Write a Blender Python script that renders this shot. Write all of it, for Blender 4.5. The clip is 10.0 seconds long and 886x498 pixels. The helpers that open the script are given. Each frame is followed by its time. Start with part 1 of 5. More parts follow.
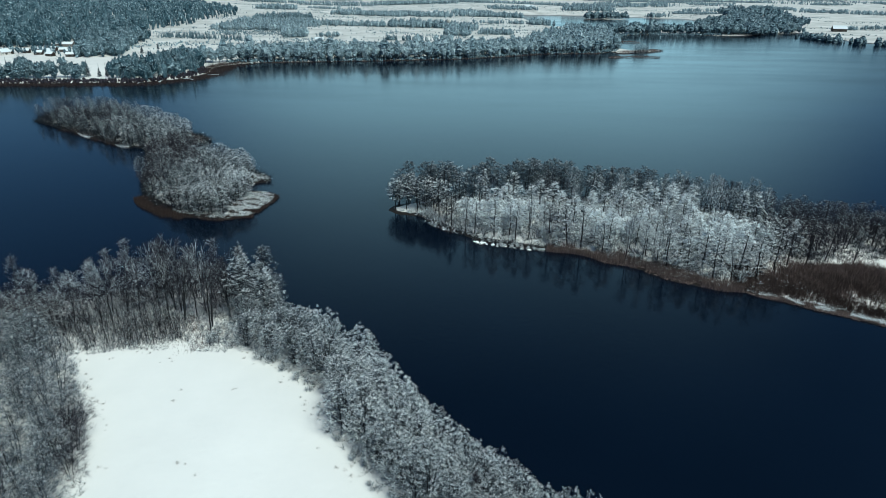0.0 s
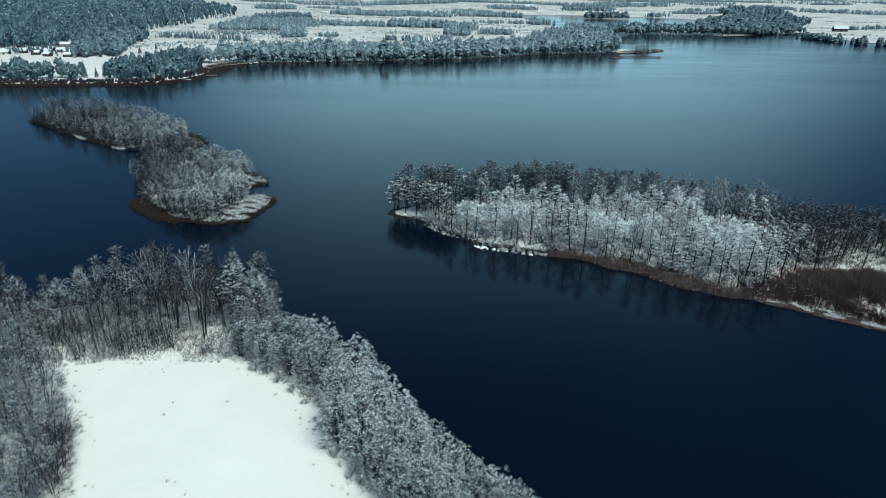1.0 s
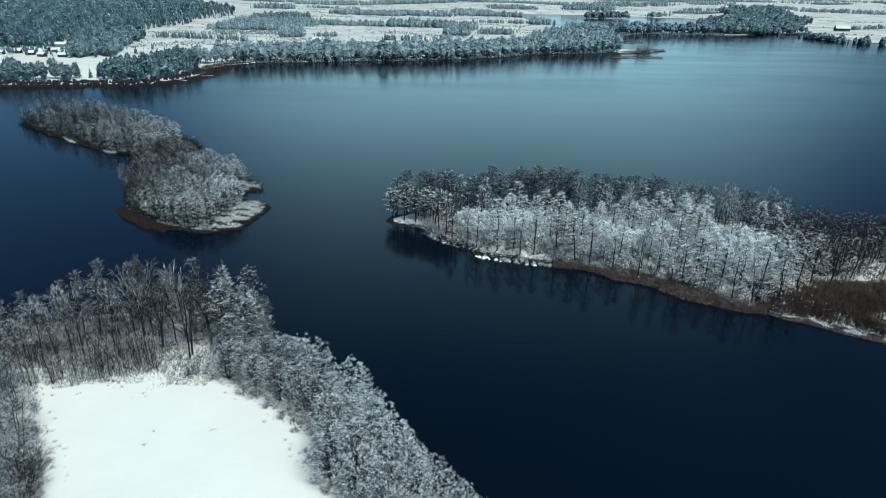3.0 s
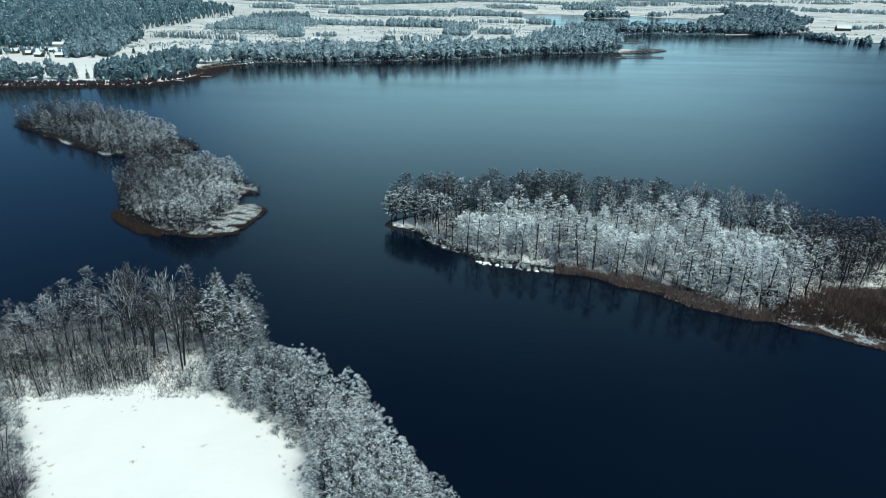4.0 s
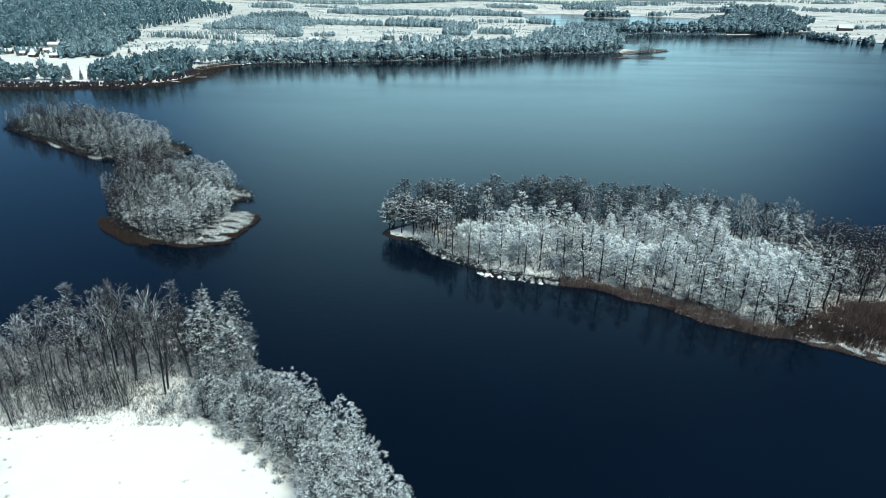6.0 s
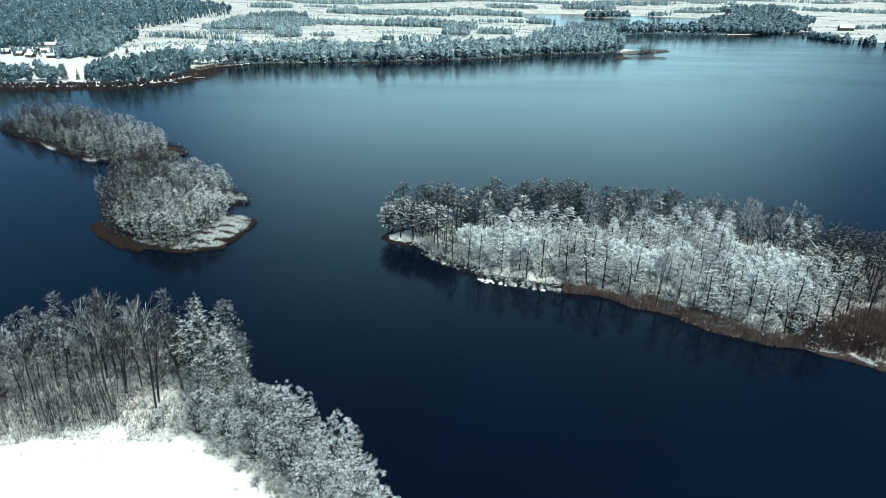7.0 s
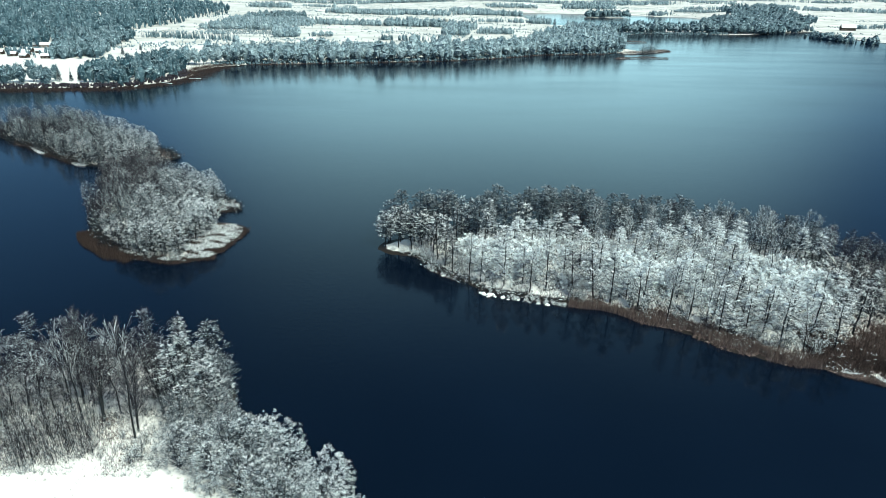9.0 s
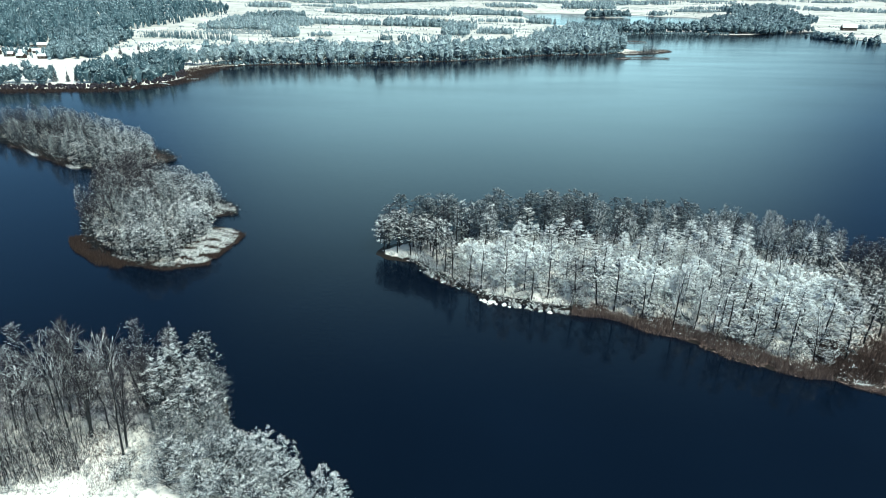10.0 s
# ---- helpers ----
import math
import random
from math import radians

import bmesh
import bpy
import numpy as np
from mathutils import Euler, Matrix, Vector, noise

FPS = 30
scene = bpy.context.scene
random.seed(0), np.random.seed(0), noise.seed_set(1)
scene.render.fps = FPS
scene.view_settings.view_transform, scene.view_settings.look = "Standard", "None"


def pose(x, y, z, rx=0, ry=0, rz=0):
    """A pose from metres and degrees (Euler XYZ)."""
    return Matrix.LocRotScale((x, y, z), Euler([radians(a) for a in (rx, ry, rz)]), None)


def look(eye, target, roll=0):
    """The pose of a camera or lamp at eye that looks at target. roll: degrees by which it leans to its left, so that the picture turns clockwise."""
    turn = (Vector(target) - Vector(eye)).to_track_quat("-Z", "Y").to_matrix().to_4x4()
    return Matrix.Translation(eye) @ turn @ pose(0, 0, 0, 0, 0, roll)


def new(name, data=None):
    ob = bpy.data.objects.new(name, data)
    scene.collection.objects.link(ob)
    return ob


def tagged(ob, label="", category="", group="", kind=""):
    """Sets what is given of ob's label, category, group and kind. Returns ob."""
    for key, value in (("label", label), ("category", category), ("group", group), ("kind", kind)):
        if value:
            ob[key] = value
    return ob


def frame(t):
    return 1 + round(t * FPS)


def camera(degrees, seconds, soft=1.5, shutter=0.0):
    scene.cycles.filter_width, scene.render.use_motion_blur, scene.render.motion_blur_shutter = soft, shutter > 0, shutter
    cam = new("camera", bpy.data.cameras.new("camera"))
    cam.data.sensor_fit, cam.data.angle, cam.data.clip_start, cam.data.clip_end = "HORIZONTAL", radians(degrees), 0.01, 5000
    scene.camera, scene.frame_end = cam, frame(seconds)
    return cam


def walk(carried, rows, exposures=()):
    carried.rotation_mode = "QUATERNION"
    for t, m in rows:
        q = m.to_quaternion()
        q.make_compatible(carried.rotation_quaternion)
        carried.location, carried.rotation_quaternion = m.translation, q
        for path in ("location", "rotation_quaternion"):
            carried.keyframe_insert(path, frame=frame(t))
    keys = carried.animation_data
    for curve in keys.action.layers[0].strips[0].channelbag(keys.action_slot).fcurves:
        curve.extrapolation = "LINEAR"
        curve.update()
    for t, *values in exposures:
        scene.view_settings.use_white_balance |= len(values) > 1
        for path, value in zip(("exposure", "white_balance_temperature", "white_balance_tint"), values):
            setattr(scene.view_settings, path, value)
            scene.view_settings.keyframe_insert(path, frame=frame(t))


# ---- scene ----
cam = camera(72.0, 10.0, soft=0.55)
# seconds, eye, yaw (to the left), pitch, roll
PATH = [
    (0, (0.578, -4.656, 70.472), 0.057, -23.317, 0.884),
    (2.5, (0.339, 5.101, 70.310), -0.005, -23.364, 0.887),
    (5, (0.169, 14.862, 70.191), -0.067, -23.411, 0.890),
    (7.5, (0.067, 24.626, 70.116), -0.129, -23.458, 0.892),
    (10, (0.034, 34.394, 70.085), -0.190, -23.505, 0.895),
]


def ahead_of(eye, yaw, pitch):
    a, b = radians(yaw), radians(pitch)
    return (eye[0] - math.sin(a) * math.cos(b), eye[1] + math.cos(a) * math.cos(b), eye[2] + math.sin(b))


walk(cam, [(t, look(eye, ahead_of(eye, yaw, pitch), roll)) for t, eye, yaw, pitch, roll in PATH],
     [(0, -0.25, 4690, -6), (5, 0.06, 4750, -7), (10, 0.53, 4960, -8)])

# ---- light ----
SUN_EL, SUN_AZ = 52.0, 140.0
world = bpy.data.worlds.new("winter_sky")
scene.world = world
world.use_nodes = True
wn = world.node_tree
sky = wn.nodes.new("ShaderNodeTexSky")
sky.sky_type, sky.sun_disc = "NISHITA", False
sky.sun_elevation, sky.sun_rotation = radians(SUN_EL), radians(SUN_AZ)
sky.air_density, sky.dust_density, sky.ozone_density = 1.0, 0.5, 2.0
# thin overcast that thickens towards the horizon and glows over the far end of the lake
ray = wn.nodes.new("ShaderNodeTexCoord")
split = wn.nodes.new("ShaderNodeSeparateXYZ")
wn.links.new(ray.outputs["Generated"], split.inputs[0])
low = wn.nodes.new("ShaderNodeMapRange")
low.interpolation_type = "SMOOTHSTEP"
low.inputs["From Min"].default_value, low.inputs["From Max"].default_value = 0.0, 0.65
low.inputs["To Min"].default_value, low.inputs["To Max"].default_value = 0.97, 0.0
wn.links.new(split.outputs["Z"], low.inputs["Value"])
level = wn.nodes.new("ShaderNodeVectorMath")
level.operation = "MULTIPLY"
level.inputs[1].default_value = (1, 1, 0)
wn.links.new(ray.outputs["Generated"], level.inputs[0])
bearing = wn.nodes.new("ShaderNodeVectorMath")
bearing.operation = "NORMALIZE"
wn.links.new(level.outputs[0], bearing.inputs[0])
toward = wn.nodes.new("ShaderNodeVectorMath")
toward.operation = "DOT_PRODUCT"
toward.inputs[1].default_value = (math.sin(radians(5)), math.cos(radians(5)), 0)
wn.links.new(bearing.outputs[0], toward.inputs[0])
glow = wn.nodes.new("ShaderNodeMapRange")
glow.interpolation_type = "SMOOTHSTEP"
glow.inputs["From Min"].default_value, glow.inputs["From Max"].default_value, glow.inputs["To Min"].default_value = 0.835, 1.0, 0.0
wn.links.new(toward.outputs["Value"], glow.inputs["Value"])
veil = wn.nodes.new("ShaderNodeMath")
veil.operation = "MULTIPLY"
wn.links.new(low.outputs[0], veil.inputs[0])
wn.links.new(glow.outputs[0], veil.inputs[1])
cloud = wn.nodes.new("ShaderNodeMix")
cloud.data_type = "RGBA"
cloud.inputs[7].default_value = (16.6, 20.5, 19.2, 1)
wn.links.new(veil.outputs[0], cloud.inputs[0])
wn.links.new(sky.outputs[0], cloud.inputs[6])
wn.links.new(cloud.outputs[2], wn.nodes["Background"].inputs[0])
wn.nodes["Background"].inputs[1].default_value = 0.054
sun = new("sun", bpy.data.lights.new("sun", "SUN"))
sun.data.energy, sun.data.angle, sun.data.color = 4.95, radians(28), (1.0, 0.795, 0.55)
sun_dir = Vector((math.sin(radians(SUN_AZ)) * math.cos(radians(SUN_EL)), math.cos(radians(SUN_AZ)) * math.cos(radians(SUN_EL)), math.sin(radians(SUN_EL))))
sun.matrix_world = look(sun_dir * 300, (0, 0, 0))


# ---- materials ----
def material(name, rough=0.8, spec=0.3):
    m = bpy.data.materials.new(name)
    m.use_nodes = True
    b = m.node_tree.nodes["Principled BSDF"]
    b.inputs["Roughness"].default_value = rough
    b.inputs["Specular IOR Level"].default_value = spec
    return m, m.node_tree, b


def ramp(nt, source, stops):
    r = nt.nodes.new("ShaderNodeValToRGB")
    while len(r.color_ramp.elements) < len(stops):
        r.color_ramp.elements.new(0.5)
    for e, (p, c) in zip(r.color_ramp.elements, stops):
        e.position, e.color = p, (*c, 1)
    nt.links.new(source, r.inputs[0])
    return r.outputs[0]


def noise_tex(nt, scale, detail=4.0, rough=0.55, stretch=None):
    g = nt.nodes.new("ShaderNodeNewGeometry")
    n = nt.nodes.new("ShaderNodeTexNoise")
    n.inputs["Scale"].default_value, n.inputs["Detail"].default_value, n.inputs["Roughness"].default_value = scale, detail, rough
    v = g.outputs["Position"]
    if stretch:
        mp = nt.nodes.new("ShaderNodeMapping")
        mp.inputs["Scale"].default_value = stretch
        nt.links.new(v, mp.inputs["Vector"])
        v = mp.outputs[0]
    nt.links.new(v, n.inputs["Vector"])
    return n.outputs["Fac"]


def mixed(nt, fac, a, b):
    m = nt.nodes.new("ShaderNodeMix")
    m.data_type = "RGBA"
    if fac is not None:
        nt.links.new(fac, m.inputs[0])
    for key, v in ((6, a), (7, b)):
        if isinstance(v, tuple):
            m.inputs[key].default_value = (*v, 1)
        else:
            nt.links.new(v, m.inputs[key])
    return m.outputs[2]


def bump(nt, b, height, strength, distance):
    n = nt.nodes.new("ShaderNodeBump")
    n.inputs["Strength"].default_value, n.inputs["Distance"].default_value = strength, distance
    nt.links.new(height, n.inputs["Height"])
    nt.links.new(n.outputs[0], b.inputs["Normal"])


def island_random(nt):
    return nt.nodes.new("ShaderNodeNewGeometry").outputs["Random Per Island"]


def make_materials():
    out = {}
    # snow-covered ground: open snow, frozen litter showing through, wet dark soil at the waterline
    m, nt, b = material("snowy_ground", 0.75, 0.2)
    snow = ramp(nt, noise_tex(nt, 0.05, 5), [(0.3, (0.83, 0.835, 0.815)), (0.7, (0.91, 0.91, 0.885))])
    litter = ramp(nt, noise_tex(nt, 1.3, 6, 0.7), [(0.35, (0.20, 0.20, 0.185)), (0.7, (0.52, 0.53, 0.51))])
    # real litter patches; the 0.24 floor paints haze's dimming over all far fields
    patch = ramp(nt, noise_tex(nt, 0.022, 9, 0.72), [(0.36, (0.24, 0.24, 0.24)), (0.66, (0.85, 0.85, 0.85))])
    g = nt.nodes.new("ShaderNodeNewGeometry")
    sep = nt.nodes.new("ShaderNodeSeparateXYZ")
    nt.links.new(g.outputs["Position"], sep.inputs[0])
    meadow = nt.nodes.new("ShaderNodeMapRange")
    meadow.inputs["From Min"].default_value, meadow.inputs["From Max"].default_value, meadow.inputs["To Min"].default_value = 450, 800, 0.0
    nt.links.new(sep.outputs["Y"], meadow.inputs["Value"])
    share = nt.nodes.new("ShaderNodeMath")
    share.operation = "MULTIPLY"
    nt.links.new(patch, share.inputs[0])
    nt.links.new(meadow.outputs[0], share.inputs[1])
    col = mixed(nt, share.outputs[0], snow, litter)
    add = nt.nodes.new("ShaderNodeMath")
    add.operation = "MULTIPLY_ADD"
    nt.links.new(noise_tex(nt, 0.5, 5), add.inputs[0])
    add.inputs[1].default_value = -0.5
    nt.links.new(sep.outputs["Z"], add.inputs[2])
    wet = ramp(nt, add.outputs[0], [(0.1, (1, 1, 1)), (0.2, (0, 0, 0))])
    col = mixed(nt, wet, col, (0.016, 0.014, 0.013))
    nt.links.new(col, b.inputs["Base Color"])
    bump(nt, b, noise_tex(nt, 0.6, 8, 0.6), 0.35, 0.25)
    out["ground"] = m

    m, nt, b = material("lake_water", 0.08, 0.5)
    b.inputs["IOR"].default_value = 1.33
    deep = ramp(nt, noise_tex(nt, 0.012, 3), [(0.3, (0.0017, 0.0040, 0.010)), (0.7, (0.0028, 0.0065, 0.016))])
    nt.links.new(deep, b.inputs["Base Color"])
    h = nt.nodes.new("ShaderNodeMath")
    h.operation = "ADD"
    nt.links.new(noise_tex(nt, 0.55, 5, 0.6, (1, 1.6, 1)), h.inputs[0])
    nt.links.new(noise_tex(nt, 0.03, 3), h.inputs[1])
    bump(nt, b, h.outputs[0], 0.09, 0.25)
    gloss = nt.nodes.new("ShaderNodeMapRange")
    gloss.inputs["From Min"].default_value, gloss.inputs["From Max"].default_value, gloss.inputs["To Min"].default_value, gloss.inputs["To Max"].default_value = 0.35, 0.65, 0.045, 0.11
    nt.links.new(noise_tex(nt, 0.01, 4, 0.6, (0.5, 1.6, 1)), gloss.inputs["Value"])
    # sheltered between the islands, ruffled by wind on the open lake
    where = nt.nodes.new("ShaderNodeSeparateXYZ")
    nt.links.new(nt.nodes.new("ShaderNodeNewGeometry").outputs["Position"], where.inputs[0])
    open_lake = nt.nodes.new("ShaderNodeMapRange")
    open_lake.inputs["From Min"].default_value, open_lake.inputs["From Max"].default_value, open_lake.inputs["To Max"].default_value = 240, 480, 0.075
    nt.links.new(where.outputs["Y"], open_lake.inputs["Value"])
    ruffled = nt.nodes.new("ShaderNodeMath")
    nt.links.new(gloss.outputs[0], ruffled.inputs[0])
    nt.links.new(open_lake.outputs[0], ruffled.inputs[1])
    nt.links.new(ruffled.outputs[0], b.inputs["Roughness"])
    out["water"] = m

    m, nt, b = material("tree_snow", 0.7, 0.2)
    c = ramp(nt, island_random(nt), [(0.0, (0.66, 0.74, 0.80)), (1.0, (0.90, 0.94, 0.95))])
    each = nt.nodes.new("ShaderNodeMapRange")
    nt.links.new(nt.nodes.new("ShaderNodeObjectInfo").outputs["Random"], each.inputs["Value"])
    each.inputs["To Min"].default_value, each.inputs["To Max"].default_value = 0.0, 0.25
    c = mixed(nt, each.outputs[0], c, (0.42, 0.49, 0.54))
    nt.links.new(c, b.inputs["Base Color"])
    out["snow"] = m

    for key, dark, light in (("bark", (0.009, 0.011, 0.014), (0.036, 0.040, 0.046)), ("twig", (0.006, 0.010, 0.015), (0.027, 0.034, 0.044)),
                             ("brown_twig", (0.012, 0.012, 0.018), (0.048, 0.045, 0.060)), ("frosted_twig", (0.012, 0.016, 0.022), (0.52, 0.56, 0.58)), ("rimed_twig", (0.20, 0.22, 0.23), (0.82, 0.84, 0.83)), ("dusted_twig", (0.012, 0.016, 0.022), (0.14, 0.168, 0.20)), ("needle", (0.026, 0.038, 0.05), (0.17, 0.205, 0.235)),
                             ("birch_bark", (0.18, 0.17, 0.16), (0.6, 0.58, 0.55))):
        m, nt, b = material(key, 0.85, 0.15)
        if key in ("bark", "birch_bark"):
            c = ramp(nt, noise_tex(nt, 3.0, 5, 0.7, (1, 1, 0.4)), [(0.35, dark), (0.68, light)])
            bump(nt, b, noise_tex(nt, 9.0, 4), 0.5, 0.03)
        else:
            c = ramp(nt, island_random(nt), [(0.0, dark), (0.5, dark), (0.72, light), (1.0, light)] if key == "frosted_twig" else [(0.0, dark), (1.0, light)])
        nt.links.new(c, b.inputs["Base Color"])
        out[key] = m

    m, nt, b = material("dry_reed", 0.85, 0.15)
    c = ramp(nt, island_random(nt), [(0.0, (0.05, 0.042, 0.041)), (0.75, (0.158, 0.118, 0.108)), (1.0, (0.32, 0.265, 0.245))])
    nt.links.new(c, b.inputs["Base Color"])
    out["reed"] = m

    m, nt, b = material("wet_reed", 0.8, 0.2)
    c = ramp(nt, island_random(nt), [(0.0, (0.017, 0.013, 0.0125)), (0.8, (0.055, 0.039, 0.035)), (1.0, (0.105, 0.082, 0.074))])
    nt.links.new(c, b.inputs["Base Color"])
    out["wet_reed"] = m

    m, nt, b = material("stone", 0.85, 0.2)
    c = ramp(nt, noise_tex(nt, 2.0, 6, 0.7), [(0.4, (0.09, 0.085, 0.08)), (0.6, (0.24, 0.23, 0.22))])
    nt.links.new(c, b.inputs["Base Color"])
    out["stone"] = m

    for key, dark, light in (("plaster", (0.55, 0.54, 0.50), (0.72, 0.70, 0.66)), ("dark_timber", (0.02, 0.016, 0.014), (0.05, 0.04, 0.034)),
                             ("roof_tile", (0.06, 0.04, 0.035), (0.12, 0.08, 0.07)), ("grey_timber", (0.13, 0.12, 0.11), (0.25, 0.23, 0.21))):
        m, nt, b = material(key, 0.8, 0.25)
        c = ramp(nt, noise_tex(nt, 1.2, 5, 0.65), [(0.35, dark), (0.65, light)])
        nt.links.new(c, b.inputs["Base Color"])
        out[key] = m
    m, nt, b = material("window_glass", 0.08, 0.5)
    b.inputs["Base Color"].default_value = (0.02, 0.025, 0.03, 1)
    out["glass"] = m
    return out


MAT = make_materials()


# ---- mesh helpers ----
def mesh_of(name, verts, faces, mat):
    me = bpy.data.meshes.new(name)
    me.from_pydata(verts, [], faces)
    me.materials.append(mat)
    me.update()
    return me


def mesh_np(name, verts, corners, size, mat):
    """A mesh from arrays: verts (n, 3), corners (m, size)."""
    me = bpy.data.meshes.new(name)
    verts, corners = np.asarray(verts, np.float32), np.asarray(corners, np.int32)
    me.vertices.add(len(verts))
    me.vertices.foreach_set("co", verts.ravel())
    me.loops.add(corners.size)
    me.loops.foreach_set("vertex_index", corners.ravel())
    me.polygons.add(len(corners))
    me.polygons.foreach_set("loop_start", np.arange(0, corners.size, size, dtype=np.int32))
    me.materials.append(mat)
    me.update(calc_edges=True)
    return me


def part(name, me, parent, label=""):
    ob = new(name, me)
    ob.parent = parent
    return tagged(ob, label)


def slivers(a, b, width, rng, side=None):
    """Pointed strips from a to b (n, 3): one long triangle each."""
    way = b - a
    if side is None:
        side = rng.normal(size=a.shape)
    side = np.cross(way, side)
    side /= np.linalg.norm(side, axis=1, keepdims=True) + 1e-9
    w = np.broadcast_to(np.asarray(width, float), (len(a),))[:, None] / 2
    v = np.stack([a - side * w, a + side * w, b], 1).reshape(-1, 3)
    return v, np.arange(len(v)).reshape(-1, 3)


def pads(centre, along, length, width, rng, tilt=0.35):
    """Small four-cornered cushions of snow: a bent strip of two triangles, lying nearly level along a twig."""
    n = len(centre)
    along = along.copy()
    along[:, 2] *= 0.6
    along /= np.linalg.norm(along, axis=1, keepdims=True) + 1e-9
    up = np.tile([0.0, 0.0, 1.0], (n, 1)) + rng.normal(scale=tilt, size=(n, 3))
    across = np.cross(along, up)
    across /= np.linalg.norm(across, axis=1, keepdims=True) + 1e-9
    l, w = np.asarray(length)[:, None] / 2, np.asarray(width)[:, None] / 2
    k = rng.uniform(0.5, 1.2, (n, 1))
    v = np.stack([centre - along * l, centre + across * w + along * l * 0.2 * k, centre + along * l * k, centre - across * w * k], 1)
    v[:, [1, 3], 2] -= (w * 0.35)
    v = v.reshape(-1, 3)
    q = np.arange(len(v)).reshape(-1, 4)
    return v, np.concatenate([q[:, [0, 1, 2]], q[:, [0, 2, 3]]])


def stack(pieces):
    vs, fs, at = [], [], 0
    for v, f in pieces:
        vs.append(v)
        fs.append(f + at)
        at += len(v)
    return np.concatenate(vs), np.concatenate(fs)


def tube(points, radii, sides):
    """A tapered tube of quads (as triangles) through points (n, 3)."""
    p = np.asarray(points, float)
    ang = np.linspace(0, 2 * math.pi, sides, endpoint=False)
    d = np.gradient(p, axis=0)
    d /= np.linalg.norm(d, axis=1, keepdims=True) + 1e-9
    ref = np.where(np.abs(d[:, 2:3]) > 0.8, [[1.0, 0, 0]], [[0, 0, 1.0]])
    u = np.cross(d, ref)
    u /= np.linalg.norm(u, axis=1, keepdims=True)
    w = np.cross(d, u)
    r = np.asarray(radii, float)[:, None, None]
    v = p[:, None] + r * (np.cos(ang)[None, :, None] * u[:, None] + np.sin(ang)[None, :, None] * w[:, None])
    n = len(p)
    i, j = np.meshgrid(np.arange(n - 1), np.arange(sides), indexing="ij")
    a, b_, c, e = i * sides + j, i * sides + (j + 1) % sides, (i + 1) * sides + (j + 1) % sides, (i + 1) * sides + j
    f = np.stack([np.stack([a, b_, c], -1), np.stack([a, c, e], -1)], -2).reshape(-1, 3)
    return v.reshape(-1, 3), f


# ---- the plan: shores in metres ----
PENINSULA = [(-44, 132), (-40, 127), (-33.5, 114), (-22.5, 106), (-13, 96.5), (-6.5, 85.5), (0.9, 75.3), (8.0, 68.4), (15.4, 61.6), (29.5, 51.5), (48, 34), (80, -20),
             (200, -500), (-600, -500), (-600, 20), (-260, 70), (-150, 104), (-110, 119), (-85, 128), (-62, 137)]
RIGHT_ISLAND = [(-19.5, 191.5), (-14.2, 187), (-7.2, 185.5), (-3.3, 179), (2.9, 173), (9.8, 166), (16.6, 163), (25.3, 160.5), (31, 159), (40, 155.5), (48.4, 150),
                (56.4, 144.2), (63.5, 138.8), (71, 135.3), (77, 133.8), (82, 130), (87.5, 127), (93.3, 123.4), (104, 117), (125, 108), (170, 100), (240, 110),
                (250, 185), (190, 182), (150, 184), (128, 186), (108, 194), (85, 203), (62, 209), (37, 209), (20, 205), (6, 208), (-8, 203), (-17, 197)]
NEAR_ISLET = [(-107, 203), (-99, 193), (-91, 186.5), (-81.5, 181), (-70, 179), (-63, 182.5), (-60.5, 193), (-60, 203.5), (-66, 210.5), (-73, 209.5), (-76, 216.5),
              (-67, 221), (-69, 229), (-83, 241), (-97, 252), (-110, 262), (-122, 275), (-138, 272), (-130, 255), (-122, 238), (-115, 218)]
FAR_ISLET = [(-222, 325), (-200, 309), (-181, 296), (-159, 279), (-146, 271), (-130, 268), (-117, 279), (-112, 284), (-118, 294), (-131, 303), (-150, 320),
             (-175, 342), (-200, 356), (-226, 348)]
MAINLAND = [(-7000, 350), (-600, 420), (-420, 444), (-325, 449), (-302, 451), (-269, 458), (-229, 464), (-207, 488), (-199, 512), (-198, 534), (-206, 555), (-200, 580), (-179, 604),
            (-117, 622), (-51, 641), (6, 659), (56, 688), (104, 725), (138, 737), (180, 745), (205, 772), (222, 815), (228, 870), (232, 930), (252, 974), (300, 1060), (333, 1083),
            (394, 1096), (467, 1086), (535, 1100), (564, 1160), (638, 1176), (690, 1230), (660, 1165), (612, 1078), (620, 1021), (648, 945), (720, 860), (1000, 700), (7000, 300),
            (7000, 7000), (-7000, 7000)]
BACK_ISLET = [(345, 1612), (400, 1606), (455, 1618), (450, 1650), (380, 1662), (345, 1640)]
BACK_LAKE = [(190, 1330), (260, 1235), (369, 1225), (470, 1260), (530, 1340), (610, 1480), (645, 1640), (600, 1716), (535, 1730), (481, 1795), (328, 1812), (200, 1790), (190, 1560)]
SPITS = [[(178, 700), (190, 701), (214, 710), (242, 707), (241, 714), (214, 720), (186, 711)], [(200, 748), (234, 759), (262, 783), (273, 797), (262, 805), (232, 796), (222, 826), (205, 790)],
         [(220, 880), (250, 903), (281, 910), (278, 919), (252, 929), (226, 918)]]



